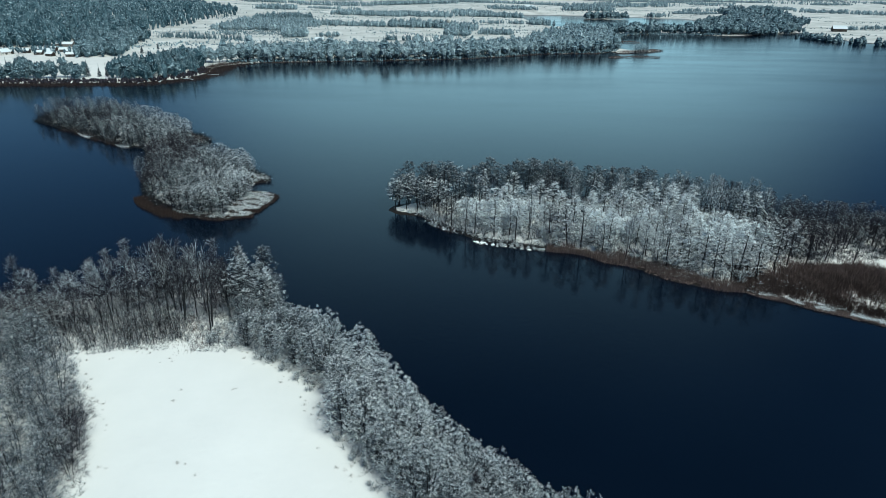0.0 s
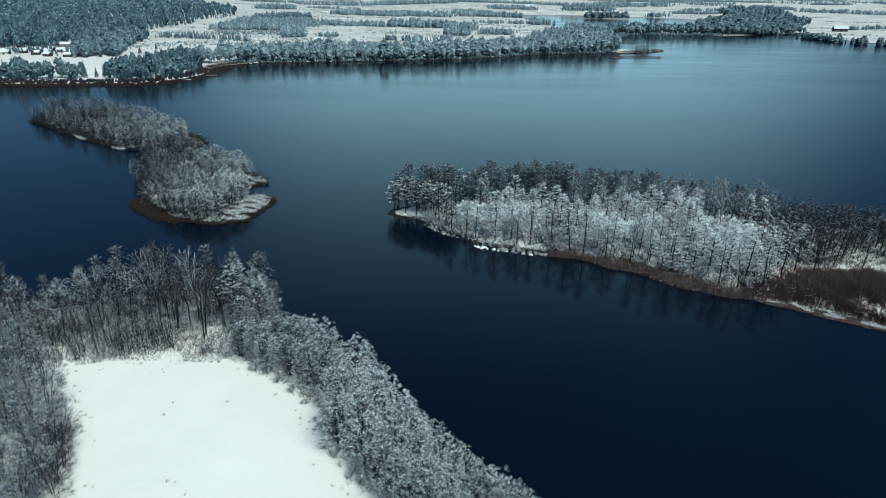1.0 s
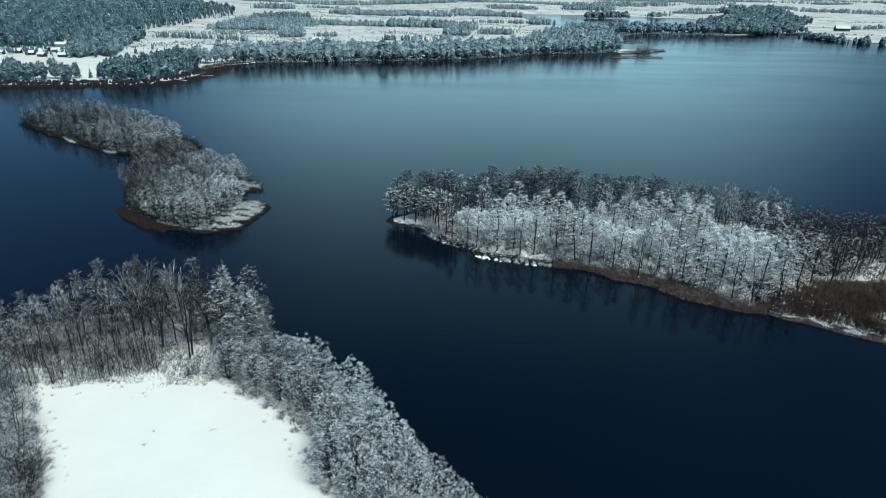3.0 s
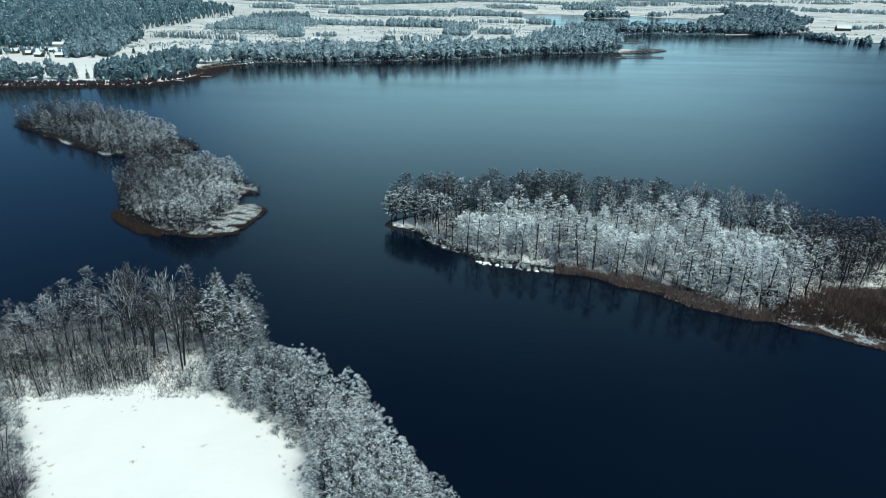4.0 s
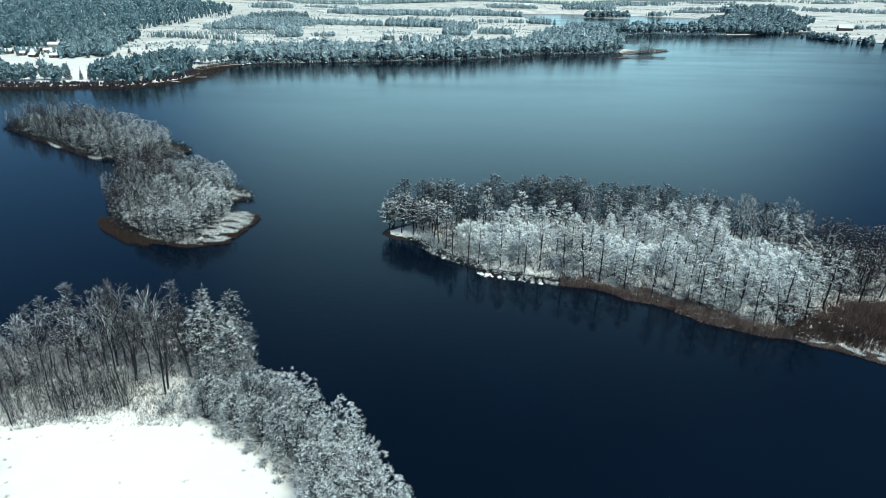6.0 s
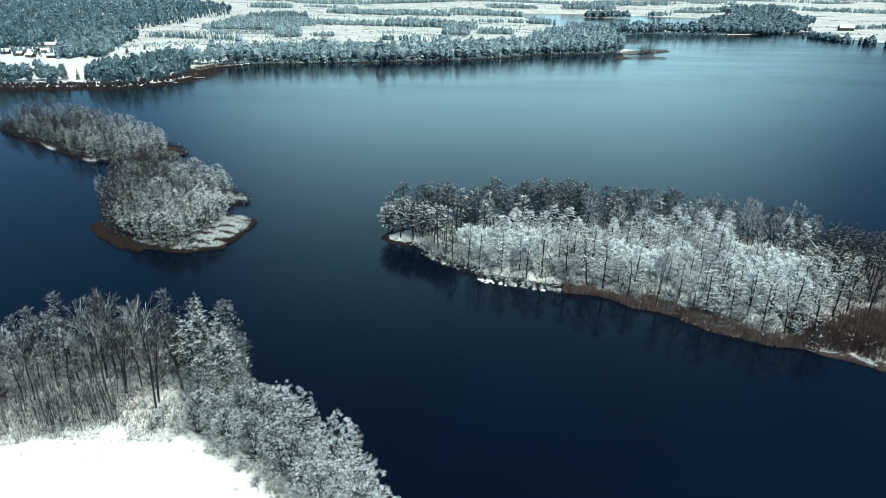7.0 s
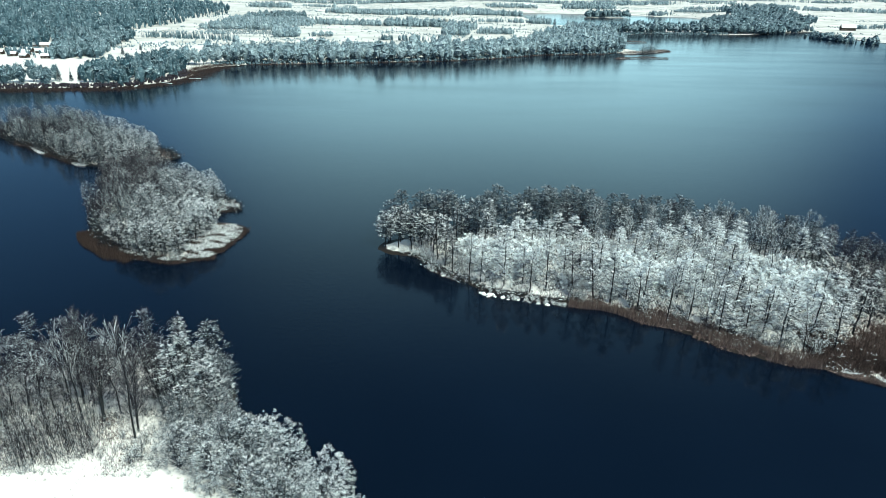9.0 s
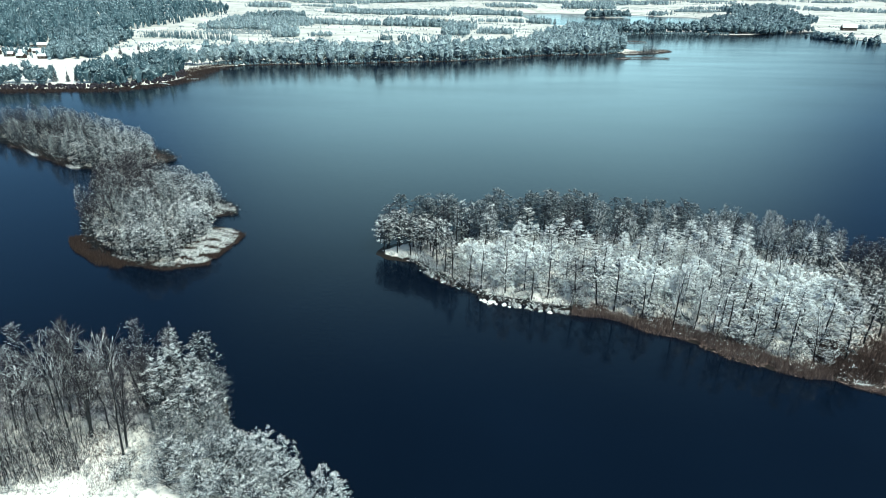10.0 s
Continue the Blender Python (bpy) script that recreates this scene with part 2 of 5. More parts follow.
def inside_by(poly, x, y):
    """Signed distance to a closed outline, positive inside; x, y are arrays."""
    p = np.asarray(poly, float)
    q = np.roll(p, -1, axis=0)
    best, inside = np.full(x.shape, 1e18), np.zeros(x.shape, bool)
    for (ax, ay), (bx, by) in zip(p, q):
        dx, dy = bx - ax, by - ay
        t = np.clip(((x - ax) * dx + (y - ay) * dy) / (dx * dx + dy * dy), 0, 1)
        best = np.minimum(best, (x - ax - t * dx) ** 2 + (y - ay - t * dy) ** 2)
        if ay != by:
            inside ^= ((ay > y) != (by > y)) & (x < dx * (y - ay) / (by - ay) + ax)
    return np.where(inside, 1, -1) * np.sqrt(best)


def wobble(x, y):
    return (np.sin(x * 0.31 + np.sin(y * 0.23) * 2) + np.sin(y * 0.37 + 1.3 + np.sin(x * 0.19) * 2) + 0.6 * np.sin(x * 0.9 + y * 0.7)) / 2.6


def shore(x, y):
    """Metres inland of the nearest shore, negative over water."""
    d = np.maximum.reduce([inside_by(p, x, y) for p in (PENINSULA, RIGHT_ISLAND, NEAR_ISLET, FAR_ISLET, MAINLAND, *SPITS)])
    return np.maximum(np.minimum(d, -inside_by(BACK_LAKE, x, y)), inside_by(BACK_ISLET, x, y)) + 0.9 * wobble(x, y)


def height(x, y):
    x, y = np.asarray(x, float), np.asarray(y, float)
    d = shore(x, y)
    far = np.clip((y - 700) / 1500, 0, 1)
    land = 0.25 + 1.25 * (1 - np.exp(-np.maximum(d, 0) / 9)) + 0.12 * wobble(x * 0.5, y * 0.5)
    hills = far * np.clip(d / 150, 0, 1) * (9 + 5 * np.sin(x / 310 + 0.7) * np.sin(y / 270) + 4 * np.sin(x / 140 + y / 330))
    knoll = 14 * np.exp(-((x - 760) / 150) ** 2 - ((y - 1650) / 130) ** 2) * np.clip(d / 60, 0, 1) + 11 * np.exp(-((x - 540) / 70) ** 2 - ((y - 1215) / 55) ** 2) * np.clip(d / 40, 0, 1)
    return np.where(d > 0, np.minimum(land, 0.03 + 0.14 * d) + hills + knoll, np.maximum(0.3 * d, -3) - 0.02)


def ground_at(x, y):
    return float(height(np.array([x]), np.array([y]))[0])


def axis_steps(low, high, fine_low, fine_high, step, growth):
    mid = list(np.arange(fine_low, fine_high + step, step))
    up, s = mid[-1], step
    while up < high:
        s *= growth
        up += s
        mid.append(up)
    down, s = fine_low, step
    while down > low:
        s *= growth
        down -= s
        mid.insert(0, down)
    return np.array(mid)


def build_ground():
    xs, ys = axis_steps(-6000, 6000, -235, 180, 2.7, 1.07), axis_steps(-500, 6200, 45, 365, 2.7, 1.04)
    X, Y = np.meshgrid(xs, ys)
    Z = height(X, Y)
    nx, ny = len(xs), len(ys)
    i = (np.arange(ny - 1)[:, None] * nx + np.arange(nx - 1)).ravel()
    me = mesh_np("ground", np.stack([X, Y, Z], -1).reshape(-1, 3), np.stack([i, i + 1, i + nx + 1, i + nx], 1), 4, MAT["ground"])
    me.polygons.foreach_set("use_smooth", np.ones(len(me.polygons), bool))
    tagged(new("ground", me), "snow-covered fields, shores and islets round a lake", "ground", kind="structure")
    s = 6000
    me = mesh_of("water", [(-s, -s, 0), (s, -s, 0), (s, s + 200, 0), (-s, s + 200, 0)], [(0, 1, 2, 3)], MAT["water"])
    tagged(new("water", me), "dark calm lake water with faint ripples", "lake", kind="structure")


build_ground()


# ---- trees ----
def tree_meshes(name, seed, tall, base, spread, limbs, rise, subs, twigs, twig_mat, snow, stem=0.16, twig_len=0.9, twig_wide=0.055, pad=0.22, lean=0.02,
                shape=0.6, stems=1, bark="bark", lined=0.0, sub=0.37, top=0.55, bow=1.0):
    """A bare tree: trunk with limbs, crown of twigs, and the snow that lies on them. base: where the crown begins; rise: climb of the limbs in degrees; lined: width of the snow along the limbs."""
    rng = np.random.default_rng(seed)
    wood, fine, white = [], [], []
    for s in range(stems):
        foot = np.array([0, 0, -0.3]) if stems == 1 else np.array([*rng.normal(scale=0.5 * stems ** 0.5 * 0.4, size=2), -0.3])
        H = tall * (1 if s == 0 else rng.uniform(0.7, 1.0))
        drift = rng.normal(scale=lean * H, size=2) + (foot[:2] * 0.8 if stems > 1 else 0)
        k = np.linspace(0, 1, 8)
        line = np.stack([foot[0] + drift[0] * k ** 1.5 + rng.normal(scale=0.012 * H, size=8) * k, foot[1] + drift[1] * k ** 1.5 + rng.normal(scale=0.012 * H, size=8) * k, foot[2] + k * (H + 0.3)], 1)
        wood.append(tube(line, stem * (1.15 - k) ** 0.9 + 0.012, 6 if stem > 0.1 else 4))
        az = rng.uniform(0, 6.28)
        for i in range(limbs):
            u = base + (0.97 - base) * (i + rng.uniform(0, 1)) / limbs
            v = (u - base) / (1 - base)
            at = np.array([np.interp(u, k, line[:, c]) for c in range(3)])
            az += 2.4 + rng.normal(scale=0.4)
            reach = spread * (shape + (1 - shape) * math.sin(math.pi * min(1, v * 0.9 + 0.1))) * (1 - top * v ** 2.2) * rng.uniform(0.65, 1.15)
            e = radians(rise + 22 * v + rng.normal(scale=9))
            d = np.array([math.cos(az) * math.cos(e), math.sin(az) * math.cos(e), math.sin(e)])
            bend = np.array([0, 0, rng.uniform(-0.10, 0.2) * bow]) * reach
            q = np.linspace(0, 1, 3)[:, None]
            limb = at + d * reach * q + bend * q ** 2 + rng.normal(scale=0.04 * bow * reach, size=(3, 3)) * q
            r0 = max(0.016, stem * 0.3 * (1.05 - u))
            wood.append(tube(limb, r0 * (1.1 - q[:, 0]) + 0.008, 3))
            ts = rng.uniform(0.25, 1.0, subs)
            root = np.stack([np.interp(ts, q[:, 0], limb[:, c]) for c in range(3)], 1)
            dirs = d + rng.normal(scale=0.45, size=(subs, 3)) + [0, 0, 0.12]
            dirs /= np.linalg.norm(dirs, axis=1, keepdims=True)
            size = reach * sub * rng.uniform(0.65, 1.35, subs)[:, None] * (1.25 - 0.5 * ts[:, None])
            tip = root + dirs * size
            fine.append(slivers(root, tip, twig_wide * 1.5, rng))
            if lined:
                up = np.array([[0.0, 0.0, 1.0]])
                white.append(slivers(limb[:1] + [0, 0, r0], limb[2:] + [0, 0, 0.02], lined * 0.8, rng, up))
                white.append(slivers(limb[1:2] + [0, 0, r0 * 0.7], limb[2:] + [0, 0, 0.02], lined, rng, up))
                on = rng.random(subs) < 0.75
                white.append(slivers(tip[on] + [0, 0, 0.03], root[on] + [0, 0, 0.03], lined * rng.uniform(0.4, 0.9, on.sum()), rng, up.repeat(on.sum(), 0)))
            else:
                on = rng.random(subs) < snow
                white.append(pads((root * 0.45 + tip * 0.55)[on] + [0, 0, 0.04], (tip - root)[on], size[on, 0] * 0.9, np.full(on.sum(), pad * 0.7), rng))
            tt = rng.uniform(0.2, 1.0, (subs, twigs, 1))
            r2 = (root[:, None] * (1 - tt) + tip[:, None] * tt).reshape(-1, 3)
            d2 = np.repeat(dirs, twigs, 0) + rng.normal(scale=0.5, size=(subs * twigs, 3)) + [0, 0, 0.12]
            d2 /= np.linalg.norm(d2, axis=1, keepdims=True)
            l2 = twig_len * rng.uniform(0.45, 1.2, (subs * twigs, 1))
            fine.append(slivers(r2, r2 + d2 * l2, twig_wide, rng))
            on = rng.random(len(r2)) < snow
            white.append(pads(r2[on] + d2[on] * l2[on] * 0.55 + [0, 0, 0.03], d2[on], l2[on, 0] * 0.7 * rng.uniform(0.75, 1.25, on.sum()), pad * rng.uniform(0.6, 1.5, on.sum()), rng))
    wv, wf = stack(wood)
    fv, ff = stack(fine)
    sv, sf = stack(white)
    return (mesh_np(name + "_trunk", wv, wf, 3, MAT[bark]), mesh_np(name + "_crown", fv, ff, 3, MAT[twig_mat]), mesh_np(name + "_snow", sv, sf, 3, MAT["snow"]))


def snow_tree(name, seed, tall, base, spread, sprays, laden, form="dome", twigs=8, spray=0.6, pad=(0.34, 0.2), stem=0.14, twig_mat="dusted_twig", twig_wide=0.05, lean=0.03, core=0.45,
              flat=0.4, patch=0.28, stems=1, bark="bark", rise=0.5, needles=False, gaps=0.0, lobes=1.0):
    """A tree whose limbs end in flat sprays of twigs with cushions of snow on top. base: where the crown begins; laden: share of twigs under snow; gaps: how ragged the crown is."""
    rng = np.random.default_rng(seed)
    k = np.linspace(0, 1, 7)
    wood, lines = [], []
    for i in range(stems):
        foot = rng.normal(scale=0.35 if stems > 1 else 0.0, size=2)
        drift = rng.normal(scale=lean * tall, size=2) + foot * 1.6
        high = tall * (0.93 if form == "dome" else 0.99) * (1 if i == 0 else rng.uniform(0.75, 0.95))
        line = np.column_stack([foot[0] + drift[0] * k ** 1.4, foot[1] + drift[1] * k ** 1.4, -0.3 + k * (high + 0.3)])
        line[1:, :2] += rng.normal(scale=0.008 * tall, size=(6, 2))
        wood.append(tube(line, stem * (1.12 - k) ** 0.9 / stems ** 0.3 + 0.012, 6 if stem > 0.1 else 4))
        lines.append(line)
    v = (np.arange(sprays) + rng.random(sprays)) / sprays
    if form == "dome":
        v = 1 - (1 - v) ** 0.85
        edge = np.sqrt(np.clip(1 - ((v - 0.40) / 0.63) ** 2, 0.03, 1))
    elif form == "crown":
        edge = np.sqrt(np.clip(1 - ((v - 0.5) / 0.55) ** 2, 0.05, 1))
    else:
        edge = (0.62 + 0.38 * np.sin(np.pi * np.minimum(1, v * 0.85 + 0.1))) * (1 - 0.72 * v ** 2.6)
    az = np.arange(sprays) * 2.39996 + rng.normal(scale=0.5, size=sprays)
    lobe = 1 + lobes * (0.16 * np.sin(3 * az + seed + 4 * v) + 0.10 * np.sin(5 * az - 2 * seed + 9 * v))
    which = rng.integers(stems, size=sprays)
    z = tall * (base + (0.985 - base) * v)
    axis = np.array([[np.interp(zz, lines[w][:, 2], lines[w][:, 0]), np.interp(zz, lines[w][:, 2], lines[w][:, 1])] for zz, w in zip(z, which)])
    reach = spread * edge * lobe * rng.uniform(core, 1.0, sprays) ** 0.6
    if gaps:
        reach *= np.exp(rng.normal(scale=gaps, size=sprays))
    c = np.column_stack([axis[:, 0] + reach * np.cos(az), axis[:, 1] + reach * np.sin(az), z + rng.normal(scale=0.02 * tall, size=sprays)])
    low = np.maximum(z - rise * reach - 0.3, tall * base * 0.55)
    root = np.array([[np.interp(zz, lines[w][:, 2], lines[w][:, 0]), np.interp(zz, lines[w][:, 2], lines[w][:, 1]), zz] for zz, w in zip(low, which)])
    for i in range(0, sprays, 7):
        mid = root[i] * 0.45 + c[i] * 0.55 + [0, 0, -0.06 * reach[i]]
        wood.append(tube(np.array([root[i], mid, c[i]]), [stem * 0.28 + 0.01, stem * 0.2 + 0.008, 0.012], 3))
    fine = [slivers(root, c, stem * 0.34, rng)]
    out = c - root
    out[:, 2] *= flat
    out += rng.normal(scale=0.15, size=out.shape) * [1, 1, flat]
    out /= np.linalg.norm(out, axis=1, keepdims=True) + 1e-9
    size = spray * rng.uniform(0.7, 1.3, (sprays, 1, 1))
    d = out[:, None] + rng.normal(scale=0.75, size=(sprays, twigs, 3)) * [1, 1, flat * 0.75]
    d /= np.linalg.norm(d, axis=2, keepdims=True)
    a = (c - out * spray * 0.4)[:, None] + rng.normal(scale=0.16, size=d.shape) * spray * [1, 1, 0.6]
    b_ = a + d * size * rng.uniform(0.6, 1.25, (sprays, twigs, 1))
    a, b_, d = a.reshape(-1, 3), b_.reshape(-1, 3), d.reshape(-1, 3)
    if needles:
        fine.append(pads((a + b_) / 2, d, np.linalg.norm(b_ - a, axis=1) * 1.15, rng.uniform(0.16, 0.34, len(a)), rng, 0.8))
    else:
        fine.append(slivers(a, b_, twig_wide, rng))
    share = np.clip(rng.normal(laden, min(patch, 0.8 * laden + 0.02), sprays) + 0.18 * (v - 0.5), 0.02, 1.0)
    at, way, load = [], [], []
    for lo, hi in ((0.2, 0.5), (0.5, 0.85)):
        on = rng.random(len(a)) < np.repeat(share, twigs)
        t = rng.uniform(lo, hi, (on.sum(), 1))
        at.append(a[on] * (1 - t) + b_[on] * t + [0, 0, 0.10 if needles else 0.05])
        way.append(d[on])
        load.append(0.6 + 0.55 * np.repeat(share, twigs)[on])
    at, way, load = np.concatenate(at), np.concatenate(way), np.concatenate(load)
    white = pads(at, way, pad[0] * load * np.exp(rng.normal(scale=0.3, size=len(at))), pad[1] * load * np.exp(rng.normal(scale=0.3, size=len(at))), rng, 0.3)
    wv, wf = stack(wood)
    fv, ff = stack(fine)
    return (mesh_np(name + "_trunk", wv, wf, 3, MAT[bark]), mesh_np(name + "_crown", fv, ff, 3, MAT[twig_mat]), mesh_np(name + "_snow", *white, 3, MAT["snow"]))


def make_tree(kind, meshes, label, category, group):
    ob = new(kind)
    part("trunk", meshes[0], ob)
    tagged(part("crown", meshes[1], ob), kind="stuff")
    tagged(part("snow", meshes[2], ob, "fresh snow lying on the twigs"), kind="stuff")
    return tagged(ob, label, category, group)


def scatter(poly, gap, rng, margin=0.0, tries=40, keep=None):
    """Points inside an outline, at least gap apart."""
    p = np.asarray(poly, float)
    lo, hi = p.min(0), p.max(0)
    n = int((hi[0] - lo[0]) * (hi[1] - lo[1]) / gap ** 2 * tries / 8)
    c = rng.uniform(lo, hi, (n, 2))
    c = c[inside_by(poly, c[:, 0], c[:, 1]) > margin]
    if keep is not None:
        c = c[keep(c[:, 0], c[:, 1])]
    cells, out = {}, []
    for x, y in c:
        i, j = int(x // gap), int(y // gap)
        if all((x - a) ** 2 + (y - b) ** 2 >= gap * gap for di in (-1, 0, 1) for dj in (-1, 0, 1) for a, b in cells.get((i + di, j + dj), ())):
            cells.setdefault((i, j), []).append((x, y))
            out.append((x, y))
    return out


class Kind:
    """A kind of tree: a few grown meshes, planted again and again."""

    def __init__(self, name, label, category, meshes):
        self.name, self.label, self.category, self.meshes = name, label, category, meshes

    def plant(self, spots, group, rng, low=0.85, high=1.15, snowy=None):
        """snowy(x, y), 0 to 1: how much snow the trees carry there; the meshes run from bare to laden."""
        for x, y in spots:
            k = rng.random() if snowy is None else min(0.999, max(0, snowy(x, y) + rng.normal(scale=0.22)))
            ob = make_tree(self.name, self.meshes[int(k * len(self.meshes))], self.label, self.category, group)
            s = rng.uniform(low, high)
            ob.matrix_basis = Matrix.LocRotScale((x, y, ground_at(x, y)), Euler((rng.normal(scale=0.03), rng.normal(scale=0.03), rng.uniform(0, 6.28))), (s * rng.uniform(0.9, 1.1), s * rng.uniform(0.9, 1.1), s))


BIRCH = Kind("birch_tree", "slender bare birch with snow-lined branches", "tree",
             [tree_meshes("birch", 10 + i, 14.0, 0.34, 3.4, 26, 40, 6, 4, "dusted_twig", (0.10, 0.14, 0.20, 0.28)[i], stem=0.13, twig_len=0.8, twig_wide=0.04, pad=0.075, lean=0.03, lined=(0.05, 0.07, 0.09, 0.11)[i], sub=0.34, bow=0.8) for i in range(4)])
TALL_BIRCH = Kind("birch_tree", "tall bare birch with upswept snow-lined branches behind the field", "tree",
                  [tree_meshes("tall_birch", 110 + i, 15.0, 0.32, 4.9, 26, 28, 11, 8, "brown_twig", (0.02, 0.03, 0.04, 0.06)[i], stem=0.14, twig_len=0.8, twig_wide=0.03, pad=0.035, lean=0.04, lined=(0.04, 0.05, 0.06, 0.07)[i], sub=0.4, bow=1.2,
                               top=0.3, shape=0.75) for i in range(4)])
FEATHER_BIRCH = Kind("birch_tree", "slim birch with feathery snow-lined side branches", "tree",
                     [snow_tree("feather_birch", 310 + i, (14.6, 13.8, 14.2)[i], (0.3, 0.34, 0.28)[i], (2.5, 3.0, 2.7)[i], 95, (0.2, 0.33, 0.45)[i], ("tier", "crown", "tier")[i], 11, 1.35, (0.6, 0.045), 0.13, "brown_twig", 0.03, 0.04, 0.4, 0.8, 0.3, gaps=0.34, rise=0.9) for i in range(3)])
BROWN = Kind("birch_tree", "tall bare brown birch with hardly any snow", "tree",
             [tree_meshes("brown_birch", 20 + i, 14.5, 0.26, 4.0, 40, 50, 8, 5, "brown_twig", 0.03, stem=0.15, twig_len=0.9, twig_wide=0.034, pad=0.04, lean=0.03, lined=0.025, sub=0.3, bow=0.8) for i in range(2)])
FAN_BIRCH = Kind("birch_tree", "big brown many-stemmed birch with bare upswept twigs", "tree",
                 [tree_meshes("fan_birch", 25 + i, 15.0, 0.22, 4.0, 26, 54, 9, 5, "brown_twig", 0.02, stem=0.15, twig_len=0.9, twig_wide=0.034, pad=0.04, lean=0.07, lined=0.025, sub=0.3, bow=0.8, stems=3, shape=0.8) for i in range(2)])
WILLOW = Kind("willow_tree", "bushy lakeside willow thickly laden with snow", "tree",
              [snow_tree("willow", 30 + i, 9.4, 0.04, 3.6, 330, (0.34, 0.45, 0.56, 0.68)[i], "dome", 9, 0.55, (0.23, 0.068), 0.12, "dusted_twig", 0.045, 0.04, 0.66, 0.8, 0.18, 3, lobes=0.5) for i in range(4)])
TIP_ALDER = Kind("alder_tree", "tall alder with tiers of snowy twigs at the shore", "tree",
                 [snow_tree("tip_alder", 130 + i, 13.4, 0.22, 2.9, 170, (0.18, 0.3, 0.44)[i], "tier", 12, 0.85, (0.36, 0.078), 0.17, "twig", 0.05, 0.03, 0.3, 0.35, 0.4, gaps=0.3) for i in range(3)])
GREY_WILLOW = Kind("willow_tree", "leafless grey willow with thinly dusted fine twigs", "tree",
                   [snow_tree("grey_willow", 230 + i, 10.0, 0.08, 3.2, 190, (0.15, 0.23, 0.33)[i], "dome", 12, 0.9, (0.42, 0.048), 0.11, "dusted_twig", 0.034, 0.04, 0.5, 1.1, 0.15, 3) for i in range(3)])
ALDER = Kind("alder_tree", "slender dark alder with snow on its side twigs", "tree",
             [snow_tree("alder", 40 + i, (11.6, 12.2, 11.2, 12.0, 11.0, 10.4)[i], 0.2, (2.6, 2.8, 2.7, 2.9, 2.8, 3.0)[i], 78, (0.03, 0.13, 0.27, 0.41, 0.55, 0.7)[i], ("crown", "tier", "crown", "tier", "crown", "tier")[i], 12, 0.9,
                        (0.58, 0.108), 0.18, ("brown_twig", "twig", "twig", "dusted_twig", "dusted_twig", "frosted_twig")[i], 0.06, 0.035, 0.3, 0.3, 0.32, gaps=0.2) for i in range(6)])
ASPEN = Kind("aspen_tree", "spreading leafless aspen with snow on its twigs", "tree",
             [snow_tree("aspen", 60 + i, 10.6, 0.1, (3.2, 3.4, 3.5, 3.7, 3.7)[i], 150, (0.05, 0.13, 0.24, 0.36, 0.5)[i], "dome", 10, 0.8, (0.44, 0.125), 0.16, ("brown_twig", "dusted_twig", "dusted_twig", "dusted_twig", "dusted_twig")[i], 0.055, 0.04, 0.55, 0.5, 0.2, gaps=0.05, lobes=0.7) for i in range(5)])
POINT_ALDER = Kind("alder_tree", "round-crowned alder over the snowy point", "tree",
                   [snow_tree("point_alder", 160 + i, 11.4, 0.34, 3.5, 115, (0.24, 0.36)[i], "dome", 11, 0.95, (0.54, 0.14), 0.19, "twig", 0.06, 0.05, 0.45, 0.4, 0.35, gaps=0.1) for i in range(2)])
PINE = Kind("pine_tree", "dark pine with bare trunk and snow-powdered crown", "tree",
            [snow_tree("pine", 50 + i, 12.8, (0.42, 0.34, 0.48)[i], 2.3, 75, (0.16, 0.24, 0.32)[i], "crown", 11, 0.8, (0.28, 0.10), 0.19, "needle", lean=0.02, core=0.3, flat=0.45, needles=True, gaps=0.15, patch=0.08) for i in range(3)])
SNOW_BUSH = Kind("bush", "round bush wholly buried in fresh snow", "bush",
                 [snow_tree("bush", 150 + i, 4.2, 0.04, 2.3, 100, (0.55, 0.72)[i], "dome", 9, 0.6, (0.40, 0.2), 0.05, "rimed_twig", 0.06, 0.05, 0.6, 0.8, 0.2, 4) for i in range(2)])
THICKET = Kind("thicket_bush", "dense brown leafless thicket with fine twigs", "bush",
               [snow_tree("thicket", 170 + i, 5.6, 0.1, 2.2, 85, (0.05, 0.12)[i], "dome", 12, 0.85, (0.34, 0.07), 0.05, "brown_twig", 0.028, 0.05, 0.4, 1.3, 0.1, 5) for i in range(2)])
SAPLING = Kind("sapling_clump", "clump of thin bare saplings standing in snow", "sapling",
               [tree_meshes("sapling", 70 + i, 6.8, 0.34, 1.0, 6, 54, 3, 3, "brown_twig", 0.14, stem=0.03, twig_len=0.55, twig_wide=0.024, pad=0.05, stems=5, lined=0.03) for i in range(3)])
SHRUB = Kind("shrub", "low bare shrub bowed under fresh snow", "shrub",
             [tree_meshes("shrub", 90 + i, 3.0, 0.08, 1.4, 8, 30, 4, 4, "twig", 0.5, stem=0.03, twig_len=0.6, twig_wide=0.04, pad=0.1, stems=4, lean=0.12) for i in range(3)])


# ---- woods of the peninsula ----
def along(line, wide, gap, seed):
    """Tree places in a band along a line."""
    r = np.random.default_rng(seed)
    p = np.asarray(line, float)
    out = []
    for a, b_ in zip(p[:-1], p[1:]):
        l = np.linalg.norm(b_ - a)
        n = max(1, int(l * abs(wide) / gap ** 2))
        t, o = r.random((n, 1)), r.random((n, 1)) * wide
        nrm = np.array([-(b_ - a)[1], (b_ - a)[0]]) / l
        out.append(a * (1 - t) + b_ * t + nrm * o)
    return np.concatenate(out)


